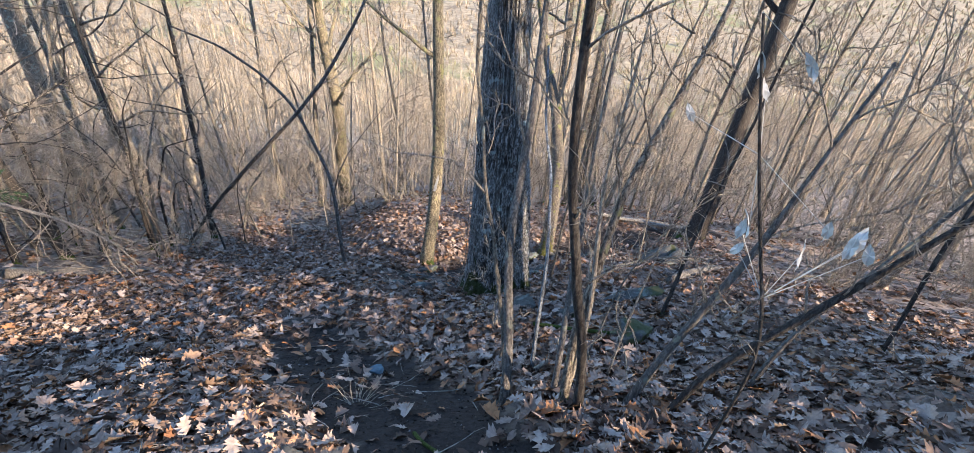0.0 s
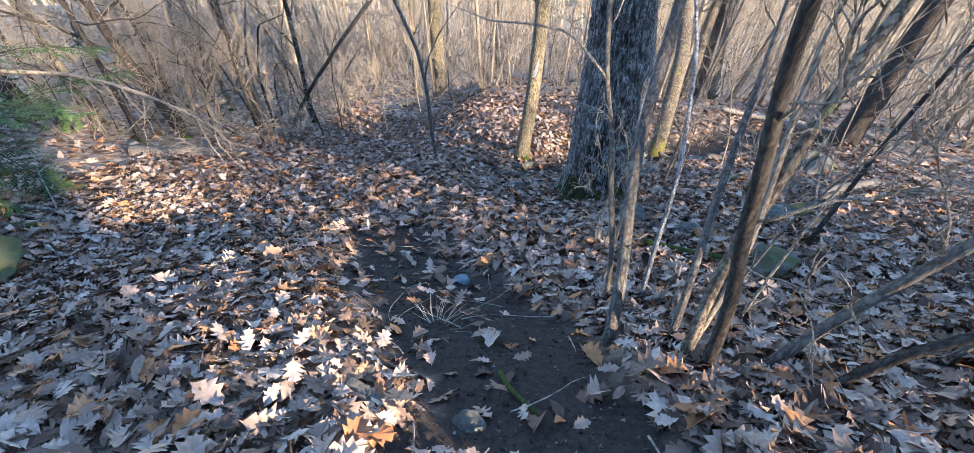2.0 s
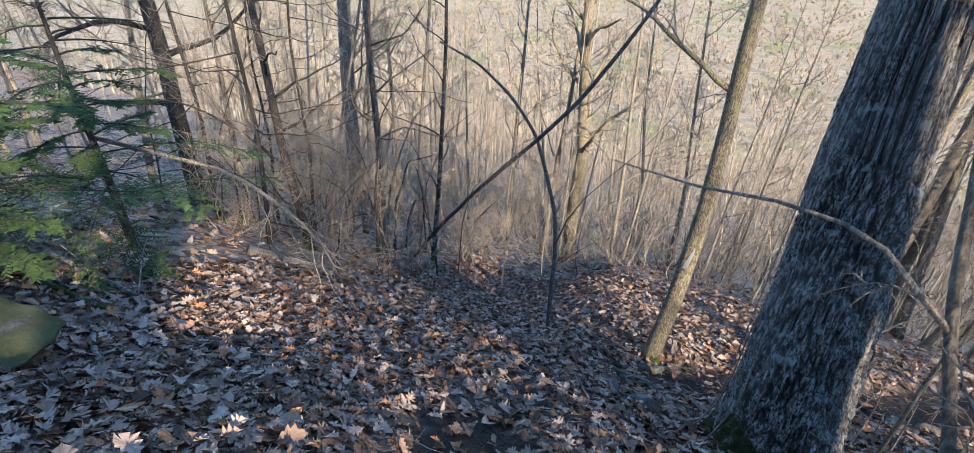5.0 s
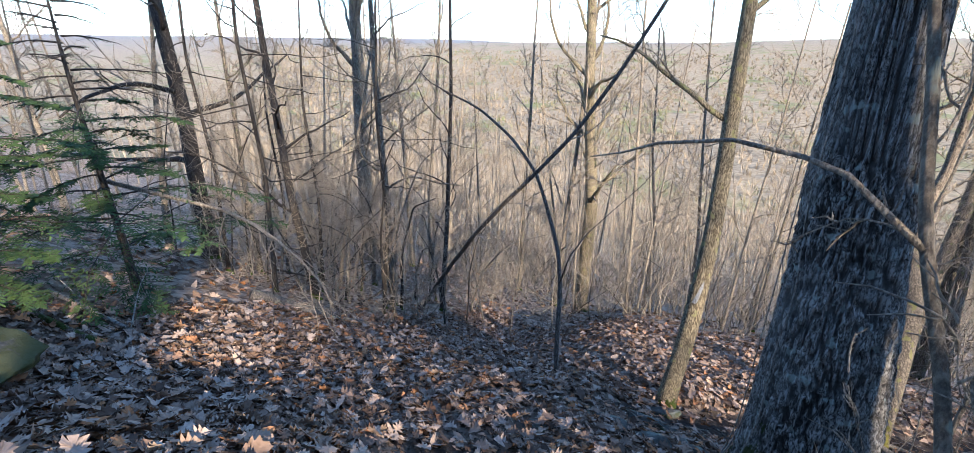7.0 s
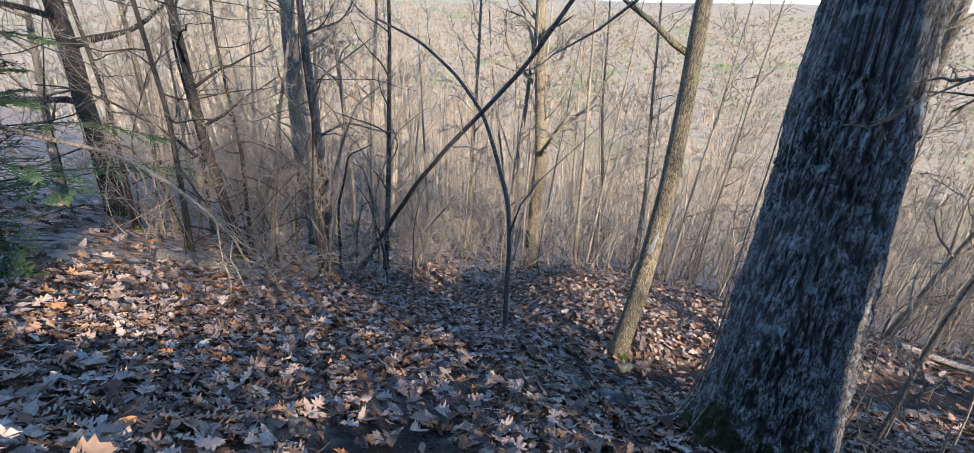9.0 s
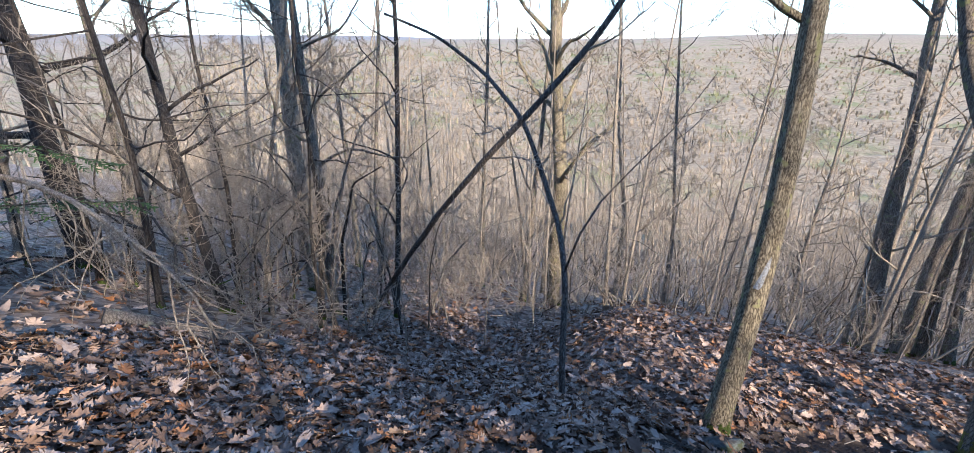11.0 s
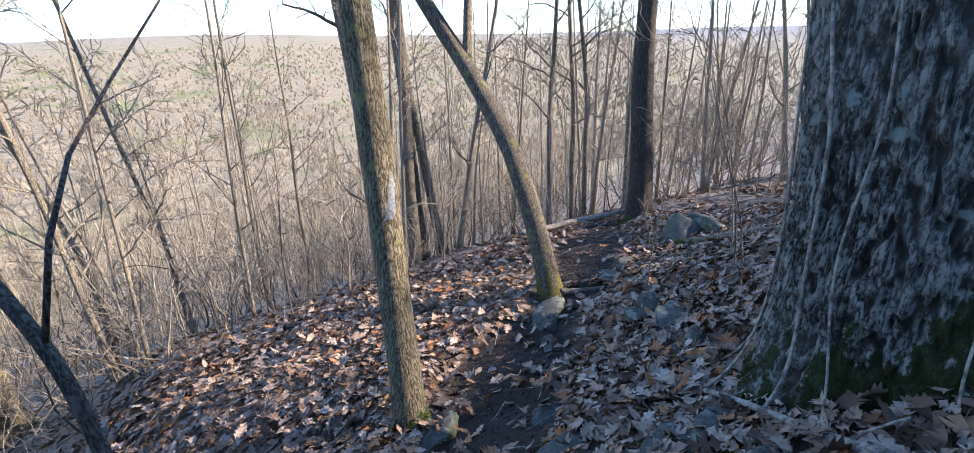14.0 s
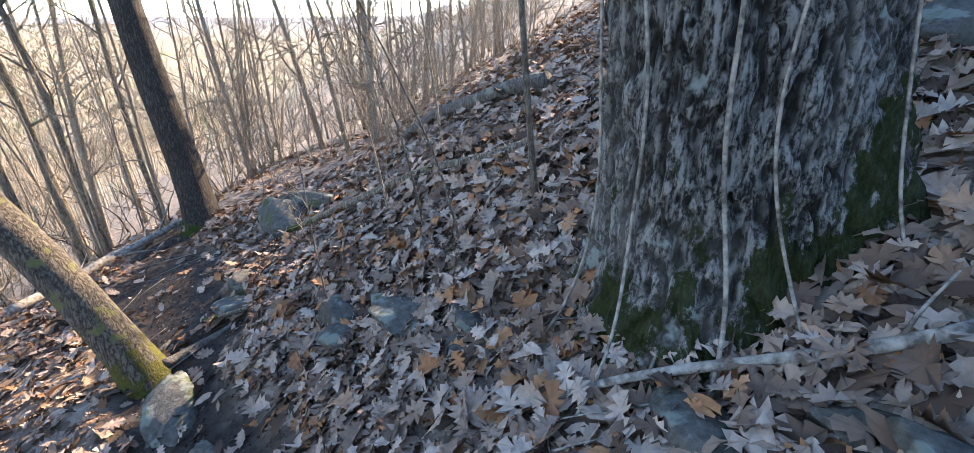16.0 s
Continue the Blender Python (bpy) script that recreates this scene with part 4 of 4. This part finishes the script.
while placed < 1050:
    x, y = ur.uniform(-20, 19), 10.2 + 24 * ur.random() ** 0.85
    if -1.5 < x < 6.5 and y < 11.5:
        continue
    placed += 1
    b = np.array(at(x, y, 0.05))
    hh = ur.uniform(0.8, 2.2) + (y - 10) * ur.uniform(0.02, 0.22)
    rr = ur.uniform(0.004, 0.008) * (1 + hh)
    q = wander(ur, b, (ur.normal(0, 0.25), ur.normal(0, 0.25), 1), hh, 8, 0.17, 0.03)
    under.tube(q, np.linspace(rr, 0.005, len(q)), 4)
    for j in range(ur.integers(4, 9)):
        p, d = along(q, ur.uniform(0.3, 0.97))
        a = ur.uniform(0, 6.28)
        w = wander(ur, p, (math.cos(a), math.sin(a), ur.uniform(0.4, 1.3)), hh * ur.uniform(0.12, 0.3), 3, 0.2)
        under.tube(w, np.linspace(rr * 0.4 + 0.003, 0.005, len(w)), 3)
tagged(new("understory", under.mesh("understory", UNDERSTORY)), "thicket of thin bare upright stems on the slope", "thicket", kind="stuff")

# brush
shrubs = []
for k in range(4):
    top = thing("brush", at(-5.2 - 2.3 * k, 10.2 + 1.4 * k), "tangle of thin bare grey stems and twigs", "shrub", "brush on the slope")
    for j in range(6):
        tw, tips = Shape(), Shape()
        a = rng.uniform(0, 6.28)
        p = (0.25 * np.cos(a), 0.25 * np.sin(a), -0.05)
        bough(rng, tw, tips, p, (0.4 * np.cos(a), 0.4 * np.sin(a), 1), rng.uniform(1.2, 2.8), rng.uniform(0.007, 0.014), 6, 3, 0.14, 0.03, 4, 0.005)
        st = part("stem", tw, TWIG_BARK, top)
        part("twig_spray", tips, TWIG_BARK, st)["kind"] = "stuff"
    shrubs.append(top)


def scrub(count, x_range, y_range, sizes):
    done = 0
    while done < count:
        x, y = rng.uniform(*x_range), rng.uniform(*y_range)
        if -4.3 < x < 6.5 and y < 10.2 or np.hypot(x, y) < 3:
            continue
        s = rng.uniform(*sizes)
        copy_thing(shrubs[rng.integers(4)], pose(x, y, float(land(x, y)), 0, 0, rng.uniform(0, 360)) @ Matrix.Diagonal((s, s, s, 1)))
        done += 1


scrub(36, (-16, 14), (11.5, 24), (0.7, 1.4))
scrub(14, (-6, 8), (10.6, 14.5), (0.45, 0.85))
scrub(15, (-11, -4.8), (4.8, 11), (0.5, 1.0))
scrub(40, (6.8, 15), (3.0, 10.5), (0.6, 1.3))
plant(14, (10, 24), (4, 13), (0.5, 0.9))

# ---------------- rocks and fallen wood ----------------
rock("blue_stone", (0.0, 2.3), (0.075, 0.06, 0.05), 3, BLUE_ROCK, "small blue-grey stone set in the trail", 30, 0.2)
for place, size, seed, turn in (((0.0, 6.3), (0.26, 0.11, 0.07), 6, 30), ((1.86, 7.1), (0.34, 0.2, 0.09), 7, 20), ((1.72, 5.7), (0.34, 0.2, 0.12), 8, 50),
                               ((1.45, 5.4), (0.16, 0.12, 0.07), 9, 10), ((4.6, 7.2), (0.7, 0.3, 0.17), 10, 40), ((0.50, 5.8), (0.17, 0.13, 0.06), 11, 0), ((1.5, 6.75), (0.2, 0.08, 0.06), 12, 55),
                               ((0.09, 5.33), (0.33, 0.17, 0.07), 13, 5), ((-1.6, 7.5), (0.12, 0.10, 0.12), 14, 0), ((-0.27, 4.55), (0.34, 0.16, 0.06), 25, 10), ((0.07, 4.6), (0.26, 0.13, 0.05), 26, 0), ((-0.75, 4.1), (0.18, 0.12, 0.04), 27, 30), ((1.85, 6.04), (0.24, 0.15, 0.08), 28, 60), ((1.31, 5.45), (0.13, 0.10, 0.06), 29, 0), ((0.3, 4.9), (0.22, 0.17, 0.08), 15, 60), ((0.12, 4.55), (0.24, 0.2, 0.1), 16, 20),
                               ((1.1, 3.1), (0.2, 0.16, 0.12), 18, 15), ((3.0, 7.1), (0.3, 0.2, 0.06), 19, 70), ((1.35, 3.55), (0.26, 0.2, 0.15), 20, 20), ((1.75, 3.3), (0.2, 0.16, 0.10), 21, 50),
                               ((-0.15, 0.95), (0.16, 0.10, 0.04), 22, 10), ((0.35, 0.95), (0.08, 0.06, 0.04), 23, 10), ((2.6, 3.9), (0.55, 0.16, 0.12), 24, 20)):
    rock("rock", place, size, seed, None, turn=turn)
for place, size, seed, turn in (((0.47, 4.82), (0.22, 0.13, 0.07), 33, 10), ((0.3, 4.57), (0.15, 0.1, 0.06), 34, 40), ((2.01, 6.08), (0.26, 0.17, 0.12), 35, 60), ((4.84, 7.04), (0.6, 0.28, 0.16), 36, 50), ((3.31, 7.19), (0.22, 0.16, 0.12), 37, 20)):
    rock("rock", place, size, seed, None, "low mossy slab of rock among the leaf litter", turn)
rock("boulder", (-3.6, 1.66), (0.55, 0.40, 0.27), 17, MOSS_ROCK, "dark mossy boulder with pale lichen patches", 15, 0.4)
rock("boulder", (2.22, 2.72), (0.22, 0.18, 0.23), 4, MOSS_ROCK, "rounded boulder with yellow-green moss beside the saplings", 20, 0.35)
lying("fallen_log", "weathered fallen log broken at its end", ((-5.25, 4.62), (-4.72, 5.47)), 0.085, 0.075, 61, 0.0, 0.03, SAPLING_BARK, 1, "log")
lying("fallen_log", "thin dark fallen pole in the leaf litter", ((-4.75, 4.95), (-4.24, 6.52)), 0.05, 0.03, 75, 0.02, 0.05, SAPLING_BARK, 2, "log")
lying("fallen_branch", "long grey fallen branch on the slope", ((4.18, 7.1), (2.5, 4.9)), 0.028, 0.04, 76, 0.05, 0.06, GREY_BARK, 2)
lying("fallen_log", "weathered grey log lying across the slope", ((4.97, 5.91), (3.5, 4.6)), 0.06, 0.08, 77, 0.03, 0.05, SAPLING_BARK, 1, "log")
lying("fallen_branch", "thin grey branch over the leaf litter", ((2.9, 7.35), (2.2, 5.9)), 0.014, 0.010, 62, 0.05, 0.05, GREY_BARK, 2)
lying("fallen_branch", "bleached broken stick on leaf litter", ((0.80, 5.28), (0.40, 4.38)), 0.011, 0.018, 63, 0.06, 0.03, DEAD_WOOD, 2)
lying("fallen_branch", "bleached broken stick on leaf litter", ((1.55, 5.95), (1.15, 5.55)), 0.014, 0.012, 64, 0.04, 0.03, DEAD_WOOD, 0)
lying("fallen_branch", "short grey stick beside the trail", ((0.42, 1.28), (0.62, 1.02)), 0.012, 0.010, 65, 0.015, 0.01, GREY_BARK, 0)
lying("fallen_log", "grey log of a brush pile by the trail", ((4.0, 9.9), (6.3, 9.2)), 0.05, 0.04, 66, 0.12, 0.03, DEAD_WOOD, 2, "log")
lying("fallen_log", "grey log of a brush pile by the trail", ((4.3, 10.2), (6.4, 9.6)), 0.04, 0.05, 67, 0.05, 0.05, DEAD_WOOD, 2, "log")
lying("fallen_branch", "pale thin fallen branch", ((-3.2, 2.65), (-5.6, 2.75)), 0.012, 0.024, 68, 0.06, 0.05, DEAD_WOOD, 2)
lying("fallen_branch", "dark thin fallen branch", ((-3.9, 2.5), (-5.1, 2.15)), 0.02, 0.03, 78, 0.05, 0.05, GREY_BARK, 1)
lying("fallen_branch", "pale stout fallen branch", ((-2.85, 1.92), (-3.5, 2.2)), 0.018, 0.024, 69, 0.05, 0.02, DEAD_WOOD, 0)
lying("fallen_branch", "grey fallen branch near the mossy rock", ((1.35, 3.0), (2.5, 2.7)), 0.02, 0.014, 70, 0.08, 0.03, GREY_BARK, 2)

# ---------------- leaf litter ----------------


def leaf_outline(rng, lobed=True):
    """A lobed oak leaf, as an outline round its middle rib."""
    ks = np.linspace(0.05, 0.95, 9)
    sinus = rng.uniform(0.4, 0.68)
    half = []
    for i, t in enumerate(ks):
        w = 0.34 * math.sin(math.pi * t ** 0.85) ** 0.75
        w *= (1.08 if i % 2 else sinus) if lobed else 0.62
        half.append((t + (0.065 if i % 2 and lobed else 0.0), w * rng.uniform(0.85, 1.15)))
    right = [(w, t) for t, w in half]
    left = [(-w * rng.uniform(0.9, 1.1), t) for t, w in half]
    return np.array([(0.012, -0.12), (0.0, 0.0)] + right + [(0, 1.05)] + left[::-1])


leaf_sets = []
lr = np.random.default_rng(9)
for k in range(8):
    o = leaf_outline(lr, k < 6)
    o = np.r_[o, [(0, 0.5)]]
    o[:, 1] -= 0.45
    c1, c2, c3 = lr.uniform(-0.7, 1.5), lr.uniform(-0.4, 0.6), lr.normal(0, 0.3)
    z = c1 * o[:, 0] ** 2 * 2 + c2 * o[:, 1] ** 2 + c3 * o[:, 0] * o[:, 1] + lr.normal(0, 0.03, len(o))
    m = len(o) - 1
    leaf_sets.append((np.c_[o, z], np.array([(i, (i + 1) % m, m) for i in range(m)])))


def leaf_places(count, xr, yr, keep):
    out = []
    while len(out) < count:
        x, y = lr.uniform(*xr, 4000), lr.uniform(*yr, 4000)
        ok = lr.random(4000) < keep(x, y)
        out.extend(np.c_[x, y][ok].tolist())
    return np.array(out[:count])


def litter(name, places, label, size=(0.075, 0.15), lift=0.06):
    n = len(places)
    x, y = places.T
    e = 0.03
    z = land(x, y)
    nx, ny = -(land(x + e, y) - z) / e, -(land(x, y + e) - z) / e
    nrm = np.c_[nx, ny, np.ones(n)]
    nrm += lr.normal(0, 0.36, (n, 3)) * (1, 1, 0.2)
    nrm /= np.linalg.norm(nrm, axis=1)[:, None]
    a = lr.uniform(0, 2 * np.pi, n)
    t = np.c_[np.cos(a), np.sin(a), np.zeros(n)]
    t -= nrm * (t * nrm).sum(1)[:, None]
    t /= np.linalg.norm(t, axis=1)[:, None]
    s = np.cross(nrm, t)
    sc = lr.uniform(*size, n)
    z = z + lr.random(n) ** 1.5 * lift + 0.008
    kinds = lr.integers(len(leaf_sets), size=n)
    verts, tris, off = [], [], 0
    for k, (lv, lt) in enumerate(leaf_sets):
        sel = np.where(kinds == k)[0]
        if not len(sel):
            continue
        local = lv[None] * sc[sel][:, None, None]
        w = local[..., 0:1] * s[sel][:, None] + local[..., 1:2] * t[sel][:, None] + local[..., 2:3] * nrm[sel][:, None]
        w += np.c_[x[sel], y[sel], z[sel]][:, None]
        verts.append(w.reshape(-1, 3))
        tris.append((lt[None] + (np.arange(len(sel)) * len(lv))[:, None, None] + off).reshape(-1, 3))
        off += len(sel) * len(lv)
    verts, tris = np.concatenate(verts), np.concatenate(tris)
    me = bpy.data.meshes.new(name)
    me.vertices.add(len(verts))
    me.vertices.foreach_set("co", verts.ravel())
    me.loops.add(tris.size)
    me.loops.foreach_set("vertex_index", tris.ravel())
    me.polygons.add(len(tris))
    me.polygons.foreach_set("loop_start", np.arange(0, tris.size, 3))
    me.update(calc_edges=True)
    me.materials.append(LEAF)
    return tagged(new(name, me), label, "leaves", kind="stuff")


keep_off = lambda x, y: 1 - (0.93 + 0.05 * np.sin(5 * x + 3 * y)) * trail_mask(x, y) ** 0.6
litter("leaf_litter", leaf_places(45000, (-5, 6.5), (-0.6, 10.5), keep_off), "thick litter of curled brown oak leaves", (0.06, 0.14), 0.085)
litter("leaf_litter", leaf_places(16500, (-3.6, 3.2), (-0.2, 7.6), keep_off), "fresh top layer of pale curled oak leaves", (0.07, 0.145), 0.10)
litter("leaf_litter", leaf_places(8000, (-12, 14), (-2, 18), lambda x, y: 1.0 * ((x < -5) | (x > 6.5) | (y > 10.5))), "thick litter of curled brown oak leaves", (0.11, 0.2))


litter("leaf_heap", leaf_places(750, (0.75, 2.0), (0.35, 1.45), keep_off), "heap of large brown oak leaves beside the trail", (0.12, 0.19), 0.11)
sticks = Shape()
for x, y in leaf_places(300, (-4, 5), (0.4, 9.5), lambda x, y: 0.5 + 0 * x):
    q = wander(lr, (0, 0, 0), (lr.normal(), lr.normal(), 0.0), lr.uniform(0.12, 0.5), 5, 0.12)
    q[:, 0] += x
    q[:, 1] += y
    q[:, 2] = land(q[:, 0], q[:, 1]) + lr.uniform(0.03, 0.07)
    sticks.tube(q, np.linspace(lr.uniform(0.003, 0.006), 0.0015, len(q)), 4)
tagged(new("fallen_twigs", sticks.mesh("fallen_twigs", DEAD_WOOD)), "scattered thin dead twigs lying on the leaf litter", "twigs", kind="stuff")


def crumbs(count):
    """Soil crumbs, chips and broken leaf on the trodden trail."""
    pts = leaf_places(count, (-1.8, 6.5), (0.2, 9.5), lambda x, y: trail_mask(x, y))
    z = land(pts[:, 0], pts[:, 1])
    v, f = [], []
    for (x, y), zz in zip(pts, z):
        r = lr.uniform(0.003, 0.014)
        a = lr.uniform(0, 6.28)
        o = len(v)
        for k in range(3):
            v.append((x + r * lr.uniform(0.6, 1.6) * math.cos(a + 2.1 * k), y + r * lr.uniform(0.6, 1.6) * math.sin(a + 2.1 * k), zz - 0.002))
        v.append((x, y, zz + r * lr.uniform(0.4, 1.1)))
        f += [(o, o + 1, o + 3), (o + 1, o + 2, o + 3), (o + 2, o, o + 3)]
    me = bpy.data.meshes.new("soil_crumbs")
    me.from_pydata(v, [], f)
    n = Nodes("soil_crumb", 0.95, 0.1)
    rnd = n.tree.nodes.new("ShaderNodeNewGeometry").outputs["Random Per Island"]
    me.materials.append(n.finish(n.ramp(rnd, (0.0, (0.012, 0.009, 0.007)), (0.6, (0.06, 0.045, 0.034)), (0.93, (0.13, 0.10, 0.08)), (1.0, (0.24, 0.22, 0.2)))))
    tagged(new("soil_crumbs", me), "dark soil crumbs and grit on the trail", "soil", kind="stuff")


crumbs(9000)
leaf_meshes = []
for lv, lt in leaf_sets:
    me = bpy.data.meshes.new("leaf")
    me.from_pydata(lv * 0.125, [], lt.tolist())
    me.materials.append(LEAF)
    leaf_meshes.append(me)
for x, y in leaf_places(290, (-2.2, 2.2), (0.6, 6.6), lambda x, y: 0.25 + 0.75 * (1 - trail_mask(x, y))):
    ob = new("leaf", leaf_meshes[lr.integers(8)])
    ob.parent = ground
    k = lr.uniform(0.8, 1.25)
    ob.matrix_basis = pose(x, y, float(land(x, y)) + lr.uniform(0.02, 0.055), -24 + lr.normal(0, 14), lr.normal(0, 14), 0) @ pose(0, 0, 0, 0, 0, lr.uniform(0, 360)) @ Matrix.Diagonal((k, k, k, 1))

# grass tuft beside the trail and bleached leaves still on a sapling
tuft = thing("grass_tuft", at(0.02, 1.62), "tuft of dry bleached grass beside the trail", "grass")
blades = Shape()
for k in range(40):
    a = lr.uniform(0, 6.28)
    q = wander(lr, (0.05 * math.cos(a), 0.05 * math.sin(a), -0.01), (math.cos(a), math.sin(a), 0.9), lr.uniform(0.12, 0.25), 5, 0.12, -0.14)
    blades.tube(q, np.linspace(0.0016, 0.0006, len(q)), 3)
part("blade_spray", blades, GRASS, tuft)["kind"] = "stuff"
beech = stem("beech_sapling", "thin sapling with bleached leaves still hanging on", upto(1.59, 0.73, (1.59, 0.73, 2.08), (1.56, 0.8, 2.21), (1.48, 0.97, 2.61), (1.41, 1.1, 2.97)), 0.007, 0.004, DARK_BARK, 181, 3, 0.4)
for k, place in enumerate(((1.46, 1.03, 2.78), (1.44, 1.06, 2.84), (1.34, 1.18, 2.65), (1.48, 0.91, 2.39), (1.48, 0.89, 2.33), (1.49, 0.9, 2.42), (1.58, 0.77, 2.4), (1.69, 0.74, 2.47), (1.7, 0.7, 2.46), (1.63, 0.78, 2.48), (1.68, 0.74, 2.45), (1.57, 1.04, 2.85))):
    lv, lt = leaf_sets[6 + k % 2]
    sh = Shape()
    rot = np.array(Euler((radians(lr.uniform(60, 120)), lr.uniform(-0.6, 0.6), lr.uniform(0, 6.28))).to_matrix())
    sh.add((lv * lr.uniform(0.06, 0.09)) @ rot.T + np.array(place) - np.array(beech.location), lt.tolist())
    hang = min(((1.59, 0.73, 2.08), (1.56, 0.8, 2.21), (1.48, 0.97, 2.61), (1.41, 1.1, 2.97)), key=lambda p: (Vector(p) - Vector(place)).length)
    sh.tube(np.array([place, hang]) - np.array(beech.location), (0.001, 0.0018), 3)
    part("leaf", sh, PALE_LEAF, beech, "bleached papery leaf", True)
